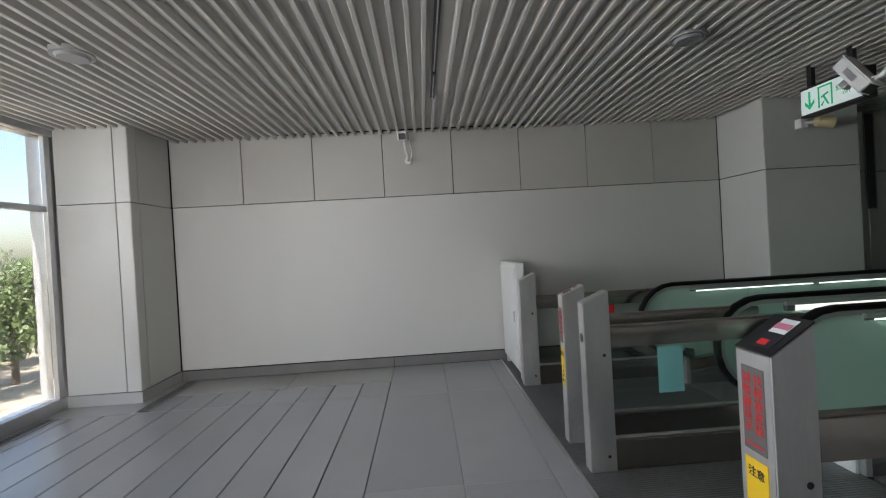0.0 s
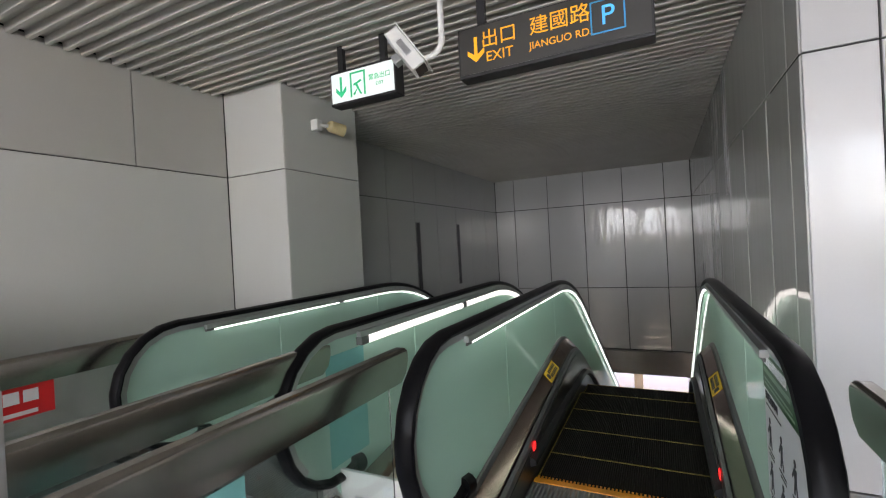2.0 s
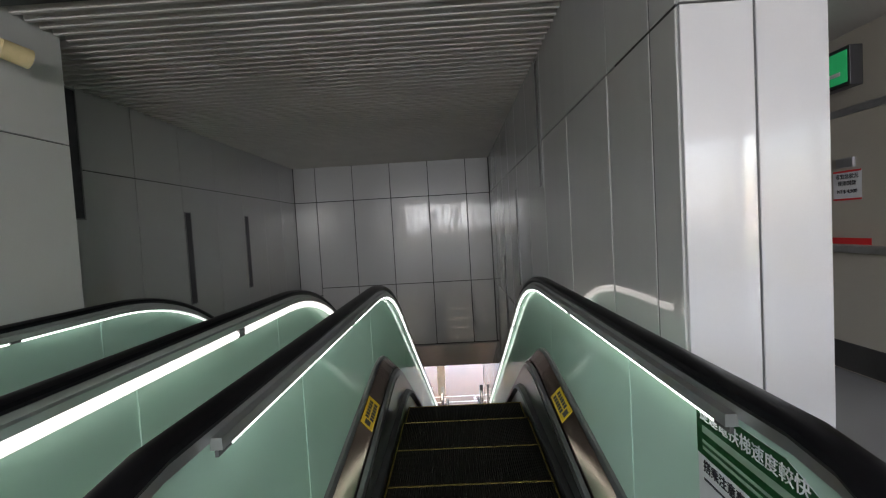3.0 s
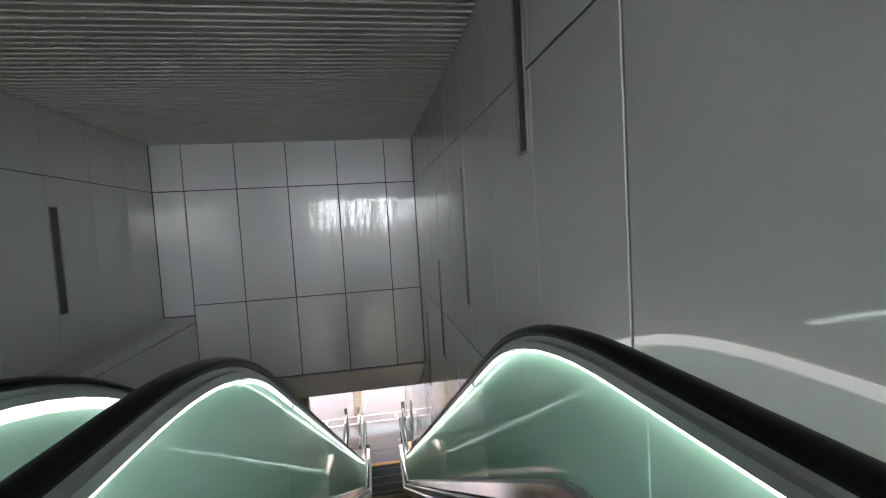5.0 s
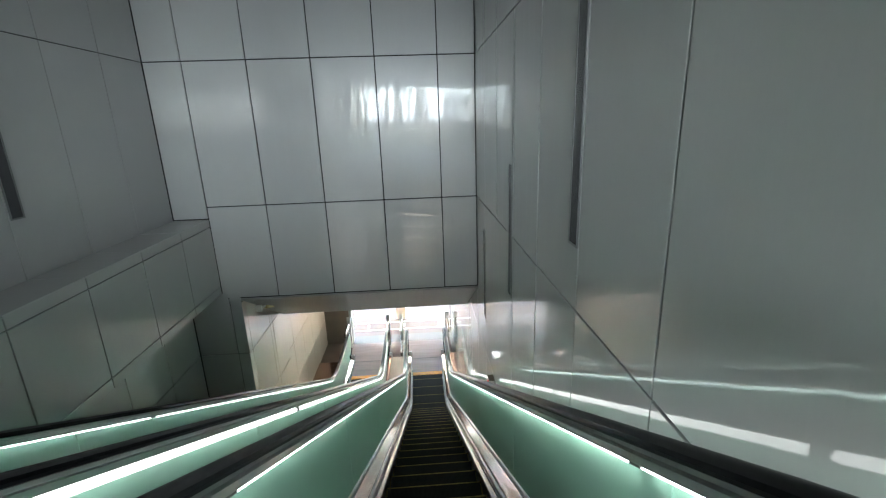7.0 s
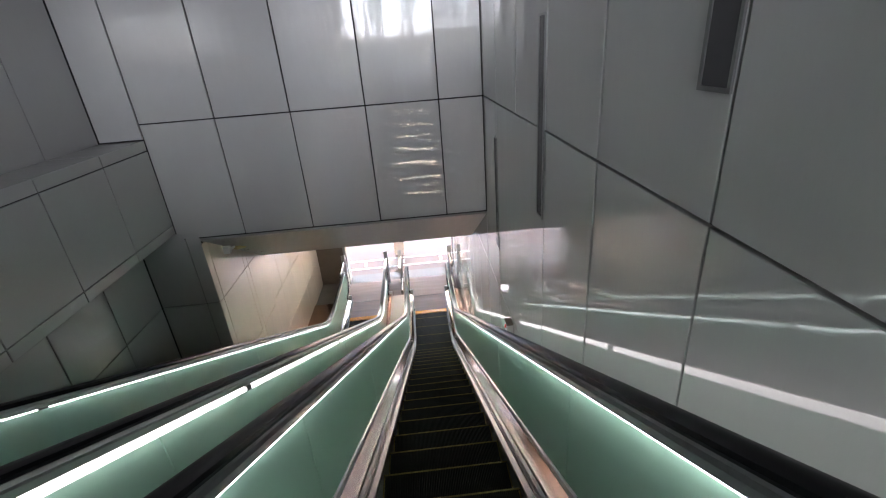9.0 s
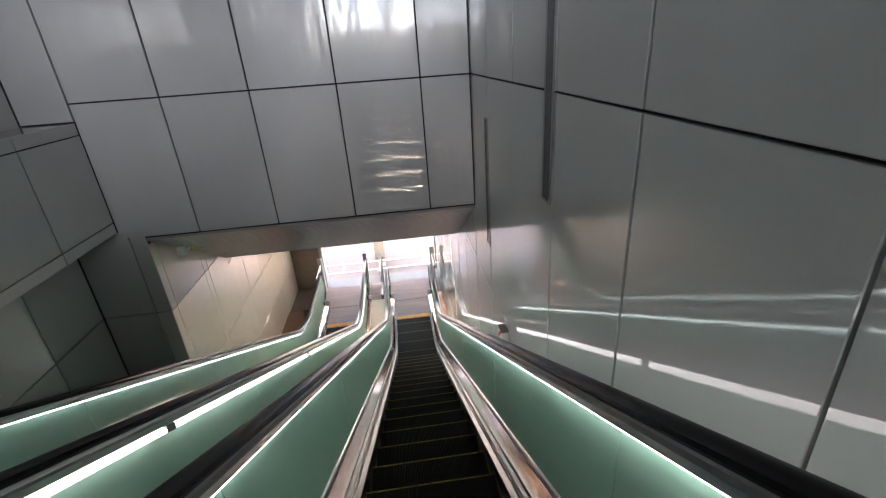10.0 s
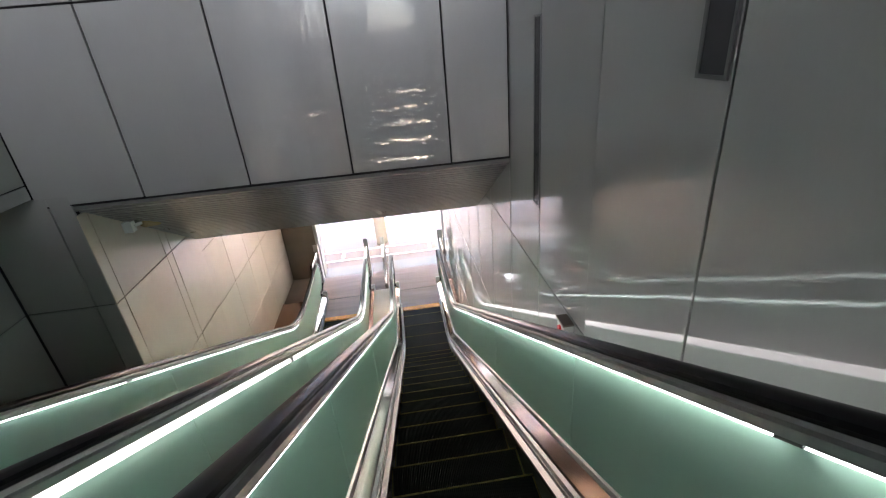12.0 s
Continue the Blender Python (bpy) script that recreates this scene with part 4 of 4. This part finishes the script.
# floor drains beside the window and the column
def drain(x0, x1, y0, y1, label):
    root = tagged(new("drain_grate"), label, "drain", "floor drains")
    root.location = ((x0 + x1) / 2, y0, 0.002)
    w, n = (x1 - x0) / 2, y1 - y0
    part("trough", box(bmesh.new(), -w, w, 0, n, 0.0, 0.002), BACKING, root)
    for a, b in ((-w, -w + 0.012), (w - 0.012, w)):
        part("rim", box(bmesh.new(), a, b, 0, n, 0.002, 0.008), ANODISED, root)
    bars = bmesh.new()
    y = 0.01
    while y < n - 0.02:
        box(bars, -w + 0.012, w - 0.012, y, y + 0.016, 0.002, 0.006)
        y += 0.036
    tagged(part("bars", bars, CLAMP, root), kind="stuff")


drain(-2.86, -2.72, 5.06, 6.08, "narrow dark drain grate in the floor beside the column")
drain(-3.7, -3.58, -3.4, 5.02, "long drain grate in the floor along the window")

# ---- hanging signs ----
def hanger(root, y, z0, z1):
    part("hanger", box(bmesh.new(), -0.02, 0.02, y - 0.025, y + 0.025, z0, z1), BLACK, root)


ds = tagged(new("direction_sign"), "dark hanging direction sign with amber lettering", "sign")
ds.location = (3.6, 2.75, 2.4)
part("case", box(bmesh.new(), -0.02, 0.1, -0.56, 0.56, 0.0, 0.31, 0.006), BLACK, ds)
part("face", box(bmesh.new(), -0.024, -0.0205, -0.545, 0.545, 0.02, 0.3), mat("sign_grey", (0.045, 0.043, 0.04), 0.35), ds)
for y in (-0.4, 0.4):
    hanger(ds, y, 0.31, 0.62)
words("lettering", "出口", 0.115, AMBER, facing("-x", -0.025, 0.29, 0.205), ds)
words("lettering", "EXIT", 0.085, AMBER, facing("-x", -0.025, 0.29, 0.1), ds)
words("lettering", "建國路", 0.115, AMBER, facing("-x", -0.025, -0.07, 0.205), ds)
words("lettering", "JIANGUO RD.", 0.058, AMBER, facing("-x", -0.025, -0.07, 0.1), ds)
words("lettering", "P", 0.15, glow("blue_lettering", (0.05, 0.45, 1.0), 0.014), facing("-x", -0.025, -0.33, 0.165), ds)
bm = bmesh.new()
for y0, y1, z0, z1 in ((-0.42, -0.24, 0.075, 0.083), (-0.42, -0.24, 0.247, 0.255), (-0.42, -0.412, 0.075, 0.255), (-0.248, -0.24, 0.075, 0.255)):
    box(bm, -0.0262, -0.0243, y0, y1, z0, z1)
part("blue_frame", bm, BLUE, ds)
part("arrow", prism(bmesh.new(), [(0.43, 0.24), (0.45, 0.24), (0.45, 0.13), (0.495, 0.165), (0.495, 0.135), (0.44, 0.085), (0.385, 0.135), (0.385, 0.165), (0.43, 0.13)], "x", -0.0262, -0.0243), AMBER, ds)

es = tagged(new("exit_sign"), "lit white exit sign with green arrow, hung from the ceiling", "sign")
es.location = (3.87, 4.25, 2.53)
part("case", box(bmesh.new(), -0.02, 0.1, -0.31, 0.31, 0.0, 0.27, 0.006), BLACK, es)
part("face", box(bmesh.new(), -0.024, -0.0205, -0.295, 0.295, 0.02, 0.25), SIGN_FACE, es)
for y in (-0.2, 0.2):
    hanger(es, y, 0.27, 0.49)
part("arrow", prism(bmesh.new(), [(0.19, 0.22), (0.21, 0.22), (0.21, 0.1), (0.25, 0.14), (0.25, 0.105), (0.2, 0.055), (0.15, 0.105), (0.15, 0.14), (0.19, 0.1)], "x", -0.0262, -0.0243), GREEN_SIGN, es)
bm = bmesh.new()
for y0, y1, z0, z1 in ((-0.035, -0.02, 0.04, 0.23), (0.095, 0.11, 0.04, 0.23), (-0.035, 0.11, 0.218, 0.232)):
    box(bm, -0.0262, -0.0243, y0, y1, z0, z1)
for q in ([(0.0, 0.05), (0.015, 0.05), (0.06, 0.13), (0.045, 0.14)], [(0.04, 0.1), (0.055, 0.09), (0.085, 0.06), (0.07, 0.05)], [(0.0, 0.15), (0.01, 0.165), (0.08, 0.14), (0.075, 0.125)]):
    prism(bm, q, "x", -0.0262, -0.0243)
part("pictogram", bm, GREEN_SIGN, es)
words("lettering", "緊急出口", 0.05, GREEN_SIGN, facing("-x", -0.025, -0.165, 0.155), es)
words("lettering", "EXIT", 0.035, GREEN_SIGN, facing("-x", -0.025, -0.165, 0.1), es)

# ---- cameras, detectors and ceiling fittings ----
def tube_path(bm, pts, r, seg=10):
    pts = [Vector(p) for p in pts]
    loops = []
    for i, p in enumerate(pts):
        t = (pts[min(i + 1, len(pts) - 1)] - pts[max(i - 1, 0)]).normalized()
        u = t.cross(Vector((0.3, 1, 0.2))).normalized()
        v = t.cross(u)
        loops.append([p + (u * math.cos(a) + v * math.sin(a)) * r for a in [2 * math.pi * k / seg for k in range(seg)]])
    return rings(bm, loops)


cc = tagged(new("security_camera"), "white box security camera on a bent ceiling pipe", "camera")
cc.location = (3.45, 3.36, 2.97)
arm = [(0, 0, 0.06), (0, 0, -0.34)] + [(0, 0.1 - 0.1 * math.cos(a), -0.34 - 0.1 * math.sin(a)) for a in [radians(15 * k) for k in range(1, 7)]] + [(0, 0.24, -0.45)]
smooth(part("pipe", tube_path(bmesh.new(), arm, 0.019), WHITE, cc))
body = part("body", box(bmesh.new(), -0.06, 0.06, -0.16, 0.16, -0.045, 0.05, 0.01), WHITE, cc)
body.matrix_basis = pose(-0.02, 0.24, -0.38, 55, 8, 14)
part("sunshield", box(bmesh.new(), -0.07, 0.07, -0.185, 0.175, 0.052, 0.06, 0.003), WHITE, body)
part("rear_gland", rod(bmesh.new(), (0.02, 0.16, 0.0), (0.02, 0.2, 0.0), 0.018), ANODISED, body)
part("hinge", box(bmesh.new(), -0.066, -0.06, -0.06, 0.06, -0.02, 0.02, 0.002), ANODISED, body)
part("lens_window", box(bmesh.new(), -0.045, 0.045, -0.166, -0.161, -0.03, 0.04), BLACK, body)
part("bracket", box(bmesh.new(), -0.03, 0.03, -0.03, 0.03, -0.1, -0.05, 0.006), ANODISED, body)

nc = tagged(new("security_camera"), "small white security camera on the grey wall under the ceiling", "camera")
nc.location = (0.02, 6.14, 2.62)
body = part("body", box(bmesh.new(), -0.055, 0.055, -0.2, 0.14, -0.05, 0.05, 0.012), WHITE, nc)
body.matrix_basis = pose(-0.03, -0.3, 0.24, 14, 0, -4)
part("lens_window", box(bmesh.new(), -0.042, 0.042, -0.206, -0.201, -0.036, 0.036, 0.002), BLACK, body)
part("sunshield", box(bmesh.new(), -0.062, 0.062, -0.23, 0.15, 0.052, 0.06, 0.003), WHITE, body)
smooth(part("arm", tube_path(bmesh.new(), [(-0.03, -0.28, 0.19), (-0.02, -0.26, 0.1), (0.0, -0.18, 0.03), (0.0, -0.08, 0.0), (0, 0.01, 0)], 0.017), WHITE, nc))
smooth(part("cable", tube_path(bmesh.new(), [(0.03, -0.22, 0.2), (0.06, -0.18, 0.08), (0.04, -0.1, 0.0), (0.02, -0.01, -0.02)], 0.007), WHITE, nc))
part("wall_plate", rod(bmesh.new(), (0, 0.0, 0), (0, 0.012, 0), 0.045, 20), WHITE, nc)

def wall_speaker(x, y, z, label):
    root = tagged(new("wall_speaker"), label, "speaker", "horn speakers")
    root.location = (x, y, z)
    part("bracket", box(bmesh.new(), -0.055, 0.025, -0.09, 0.0, -0.055, 0.055, 0.008), WHITE, root, "white wall bracket")
    part("neck", rod(bmesh.new(), (0.0, -0.08, 0.0), (0.1, -0.13, 0.0), 0.018, 12), WHITE, root)
    horn = bmesh.new()
    rod(horn, (0.075, -0.115, 0.005), (0.1, -0.127, 0.0), 0.04, 24, 0.06)
    rod(horn, (0.1, -0.127, 0.0), (0.235, -0.19, -0.03), 0.06, 24, 0.064)
    smooth(part("horn", horn, CREAM, root, "aged cream horn"))
    part("grille", rod(bmesh.new(), (0.236, -0.1904, -0.0302), (0.24, -0.1922, -0.031), 0.052, 24), SPEAKER, root)
    return root


wall_speaker(4.54, 5.362, 2.66, "small aged cream horn speaker on the column")
wall_speaker(12.84, 5.358, -1.72, "aged cream horn speaker on the pier under the soffit")

for x, y in ((-2.19, 3.61), (2.24, 3.71)):
    sp = tagged(new("ceiling_speaker"), "round pale grey speaker set in the slatted ceiling", "speaker", "ceiling speakers")
    sp.location = (x, y, 2.972)
    smooth(part("rim", rod(bmesh.new(), (0, 0, -0.012), (0, 0, 0.02), 0.13, 32, 0.135), SPEAKER, sp))
    smooth(part("grille", rod(bmesh.new(), (0, 0, -0.03), (0, 0, -0.012), 0.09, 28, 0.105), SPEAKER, sp))
tr = tagged(new("lighting_track"), "thin black lighting track in a gap of the ceiling", "track")
tr.location = (0.325, 3.2, 2.99)
part("rail", box(bmesh.new(), -0.02, 0.02, -1.6, 1.68, 0.0, 0.03, 0.003), BLACK, tr)
part("wire", box(bmesh.new(), -0.004, 0.004, -1.6, 1.66, -0.008, 0.0), ANODISED, tr)
part("feed", box(bmesh.new(), -0.018, 0.018, 1.0, 1.06, -0.02, 0.0), BLACK, tr)
part("hanger", box(bmesh.new(), -0.005, 0.005, 0.0, 0.01, 0.03, 0.215), BLACK, tr)

# unlit wall lamps, tall and narrow
def wall_light(x, z0, z1, plane, way):
    root = tagged(new("wall_light"), "tall narrow wall lamp, unlit, dark glass in a thin metal frame", "lamp", "wall lamps")
    root.location = (x, plane, z0)
    h, w = z1 - z0, 0.15
    a, b = (0.0, 0.008 * way)
    for x0, x1, q0, q1 in ((0, 0.014, 0, h), (w - 0.014, w, 0, h), (0.014, w - 0.014, 0, 0.014), (0.014, w - 0.014, h - 0.014, h)):
        part("frame", box(bmesh.new(), x0, x1, min(a, b), max(a, b), q0, q1), CLAMP, root)
    part("glass", box(bmesh.new(), 0.014, w - 0.014, min(0.0005 * way, 0.003 * way), max(0.0005 * way, 0.003 * way), 0.014, h - 0.014), mat("dark_lamp_glass", (0.05, 0.05, 0.055), 0.2), root)


for x, z0, z1 in ((6.21, 1.72, 2.95), (7.915, 0.536, 1.874), (9.68, -0.48, 0.86), (11.42, -1.5, -0.2)):
    wall_light(x, z0, z1, Y_R + 0.003, 1)
for x, z0, z1 in ((6.12, 1.67, 2.96), (7.92, 0.53, 1.815), (9.68, 0.53, 1.815)):
    wall_light(x, z0, z1, Y_L - 0.003, -1)

# stop switches on the side walls
for x, y, z, w in ((10.76, Y_R + 0.002, -2.14, 1), (11.67, Y_L - 0.002, -2.93, -1)):
    sb = tagged(new("stop_switch"), "small white stop switch box with a red button", "switch", "stop switches")
    sb.location = (x, y, z)
    part("box", box(bmesh.new(), -0.06, 0.06, min(0, 0.07 * w), max(0, 0.07 * w), -0.08, 0.07, 0.006), WHITE, sb)
    part("lid", box(bmesh.new(), -0.066, 0.066, min(0.002 * w, 0.078 * w), max(0.002 * w, 0.078 * w), 0.072, 0.088, 0.003), BROWN, sb, "dull brown lid")
    part("button", rod(bmesh.new(), (0, 0.07 * w, 0.03), (0, 0.085 * w, 0.03), 0.02, 16), RED, sb)
    part("key_plate", box(bmesh.new(), -0.02, 0.02, min(0.071 * w, 0.074 * w), max(0.071 * w, 0.074 * w), -0.06, -0.02), CLAMP, sb)

# ---- emergency door in the passage ----
dr = tagged(new("door_1"), "beige metal emergency door with a push bar", "door", kind="structure")
dr.location = (5.0, -0.745, 0)
part("leaf", box(bmesh.new(), 0.0, 1.05, -0.004, 0.02, 0.01, 2.1, 0.004), DOOR_PAINT, dr)
for a, b, c, d in ((-0.06, 0.0, 0.0, 2.16), (1.05, 1.11, 0.0, 2.16), (0.0, 1.05, 2.1, 2.16)):
    part("frame", box(bmesh.new(), a, b, -0.004, 0.035, c, d, 0.004), ANODISED, dr)
part("kick_plate", box(bmesh.new(), 0.02, 1.03, 0.021, 0.024, 0.02, 0.25), DARKSTEEL, dr)
part("push_bar", box(bmesh.new(), 0.06, 1.0, 0.05, 0.09, 1.0, 1.06, 0.008), STEEL, dr)
part("bar_label", box(bmesh.new(), 0.3, 0.95, 0.0905, 0.093, 1.07, 1.12), RED, dr)
for x in (0.1, 0.9):
    part("bar_arm", box(bmesh.new(), x, x + 0.06, 0.02, 0.05, 1.0, 1.06), STEEL, dr)
dn = tagged(link_mesh("door_notice", box(bmesh.new(), 5.45, 5.71, -0.7235, -0.7215, 1.42, 1.66), PAPER), "white notice with a red border on the emergency door", "notice")
for z in (1.42, 1.645):
    part("border", box(bmesh.new(), 5.45, 5.71, -0.7214, -0.7205, z, z + 0.015), RED, dn)
words("lettering", "非緊急狀況", 0.042, INK, facing("+y", 5.58, -0.72, 1.61), dn)
words("lettering", "使用罰款", 0.042, INK, facing("+y", 5.58, -0.72, 1.555), dn)
words("lettering", "NT$ 4,500", 0.042, INK, facing("+y", 5.58, -0.72, 1.49), dn)
kp = tagged(link_mesh("key_switch", box(bmesh.new(), 5.5, 5.66, -0.7235, -0.7, 1.68, 1.76, 0.004), ANODISED), "small steel switch plate above the notice", "switch")
gs = tagged(new("exit_sign"), "lit green exit sign over the emergency door", "sign")
gs.location = (5.6, -0.6, 2.28)
part("case", box(bmesh.new(), -0.26, 0.26, -0.05, 0.05, 0.0, 0.3, 0.006), BLACK, gs)
part("face", box(bmesh.new(), -0.24, 0.24, 0.0505, 0.053, 0.03, 0.27), GREEN_FACE, gs)
part("pictogram", box(bmesh.new(), 0.05, 0.2, 0.0535, 0.055, 0.05, 0.25), WHITE, gs)
part("lettering_bar", box(bmesh.new(), -0.18, 0.02, 0.0535, 0.055, 0.09, 0.12), WHITE, gs)
part("bracket", box(bmesh.new(), -0.1, 0.1, -0.15, -0.05, 0.1, 0.2), BLACK, gs)
hs = tagged(new("exit_sign"), "lit white hanging exit sign in the side passage", "sign")
hs.location = (4.75, 0.55, 2.36)
part("case", box(bmesh.new(), -0.04, 0.04, -0.3, 0.3, 0.0, 0.26, 0.006), BLACK, hs)
part("face", box(bmesh.new(), -0.044, -0.041, -0.28, 0.28, 0.02, 0.24), SIGN_FACE, hs)
part("arrow", prism(bmesh.new(), [(-0.2, 0.12), (-0.06, 0.12), (-0.1, 0.08), (-0.06, 0.08), (0.0, 0.13), (-0.06, 0.18), (-0.1, 0.18), (-0.06, 0.14), (-0.2, 0.14)], "x", -0.0462, -0.0443), GREEN_SIGN, hs)
for y in (-0.2, 0.2):
    part("hanger", box(bmesh.new(), -0.015, 0.015, y - 0.015, y + 0.015, 0.26, 0.4), BLACK, hs)

# ---- foot of the stairs ----
for y, w in ((1.73, 0.12), (3.26, 0.10), (3.69, 0.10), (4.98, 0.11)):
    p = post("barrier_post", 19.35, y, w, "brushed steel barrier post at the foot of the stairs", h=1.05, flip=-1)
    p.location.z = Z_LOW
    barrier("glass_barrier", 18.35, 19.18, y, "steel and glass barrier at the foot of the stairs", Z_LOW)
slab("column_street", (21.3, 21.65, 3.2, 3.55, Z_LOW - 0.1, 0.0), WARM_LIT, "square beige pillar in the street arcade", 0.01)

# ---- outdoors ----
def ground_sheet():
    bm = bmesh.new()
    bmesh.ops.create_grid(bm, x_segments=8, y_segments=8, size=3000)
    return bm


ground = tagged(link_mesh("ground", ground_sheet(), EARTH), "sandy open ground round the station", "ground", kind="structure")
ground.location = (0, 0, Z_LOW - 0.12)
slab("pavement", (20.0, 34.0, -25, 35, Z_LOW - 0.3, Z_LOW - 0.004), PAVING, "pale street paving")
bm = bmesh.new()
for x in (20.38, 21.0):
    box(bm, x, x + 0.1, -8, 12, Z_LOW - 0.02, Z_LOW + 0.001)
for y in (-2.0, 0.6, 1.9, 3.2, 4.5, 7.0):
    box(bm, 20.6, 20.9, y, y + 0.1, Z_LOW - 0.02, Z_LOW + 0.001)
structure("road_lines", bm, WHITE, "white lines painted on the street")


def tree(name, x, y, h, seed, label):
    rnd = random.Random(seed)
    root = tagged(new(name), label, "tree", "trees outside the window")
    root.location = (x, y, Z_LOW - 0.14)
    bm = rod(bmesh.new(), (0, 0, 0), (0, 0, h * 0.6), 0.22, 10, 0.1)
    tips = []
    for k in range(9):
        a, z = rnd.uniform(0, 6.28), h * rnd.uniform(0.3, 0.6)
        tip = Vector((math.cos(a) * h * rnd.uniform(0.15, 0.34), math.sin(a) * h * rnd.uniform(0.15, 0.34), z + h * rnd.uniform(0.1, 0.35)))
        rod(bm, (0, 0, z), tip, 0.07, 6, 0.02)
        tips.append(tip)
    part("trunk", bm, BARK, root)
    vs, fs = [], []
    for tip in tips + [Vector((0, 0, h * 0.85)), Vector((0, 0, h * 0.7))]:
        r = h * rnd.uniform(0.13, 0.2)
        for _ in range(330):
            d = Vector((rnd.gauss(0, 1), rnd.gauss(0, 1), rnd.gauss(0, 0.8))).normalized() * r * rnd.uniform(0.4, 1.05)
            p, s = tip + d, rnd.uniform(0.09, 0.2)
            u = Vector((rnd.gauss(0, 1), rnd.gauss(0, 1), rnd.gauss(0, 1))).normalized()
            v = u.orthogonal().normalized()
            i = len(vs)
            vs += [p - u * s, p + v * s * 0.5, p + u * s, p - v * s * 0.5]
            fs.append((i, i + 1, i + 2, i + 3))
    me = bpy.data.meshes.new("crown")
    me.from_pydata(vs, [], fs)
    me.materials.append(LEAF)
    cr = new("crown", me)
    cr.parent = root
    return root


kinds = [tree("tree", -18, 9, 7.0, 3, "bushy green tree with a loose crown"), tree("tree", -22, 3, 6.2, 7, "bushy green tree with a loose crown")]
rnd = random.Random(11)
for k in range(36):
    y = -26 + 2.3 * k + rnd.uniform(-1, 1)
    copy_thing(kinds[k % 2], Matrix.Translation((-21 - rnd.uniform(0, 14), y, Z_LOW - 0.14)) @ Matrix.Rotation(rnd.uniform(0, 6), 4, "Z") @ Matrix.Scale(rnd.uniform(0.85, 1.3), 4))
bm = bmesh.new()
box(bm, -140, -136, -120, 200, -1.2, 0.4)
for y in range(-110, 200, 25):
    box(bm, -139, -137, y, y + 2, Z_LOW, -1.2)
structure("backdrop_viaduct", bm, CONCRETE, "pale elevated road far beyond the trees")

# ---- floor stones, last ----
row = [5.52, 5.03, 2.6, 0.2, -2.2, -3.6][::-1]
xs = [-0.302 - 0.315 * k for k in range(12)][::-1]
near = [x for x in xs if x > -2.83]
clad(floor, "+z", 0.0, near, row, FLOOR, 0.009, "floor_plank", 0.02, 0.0006)
clad(floor, "+z", 0.0, [x for x in xs if x < -2.8], row[:-1], FLOOR, 0.009, "floor_plank", 0.02, 0.0006)
clad(floor, "+z", 0.0, [-3.78, near[0]], [5.03, 5.4], BORDER, 0.004, "border_stone", 0.02, 0.0004)
clad(floor, "+z", 0.0, [-2.98, -1.5, -0.302], [5.52, Y_L - 0.02], BORDER, 0.004, "border_stone", 0.02, 0.0004)
clad(floor, "+z", 0.0, [-2.98, near[0]], [5.4, 5.52], BORDER, 0.004, "border_stone", 0.02, 0.0004)
clad(floor, "+z", 0.0, [-0.302, 0.32, 0.9, 1.06], [-3.6, -2.2, -0.4, 1.4, 3.2, 5.0, Y_L - 0.02], FLOOR, 0.0025, "floor_slab", 0.02, 0.0004)
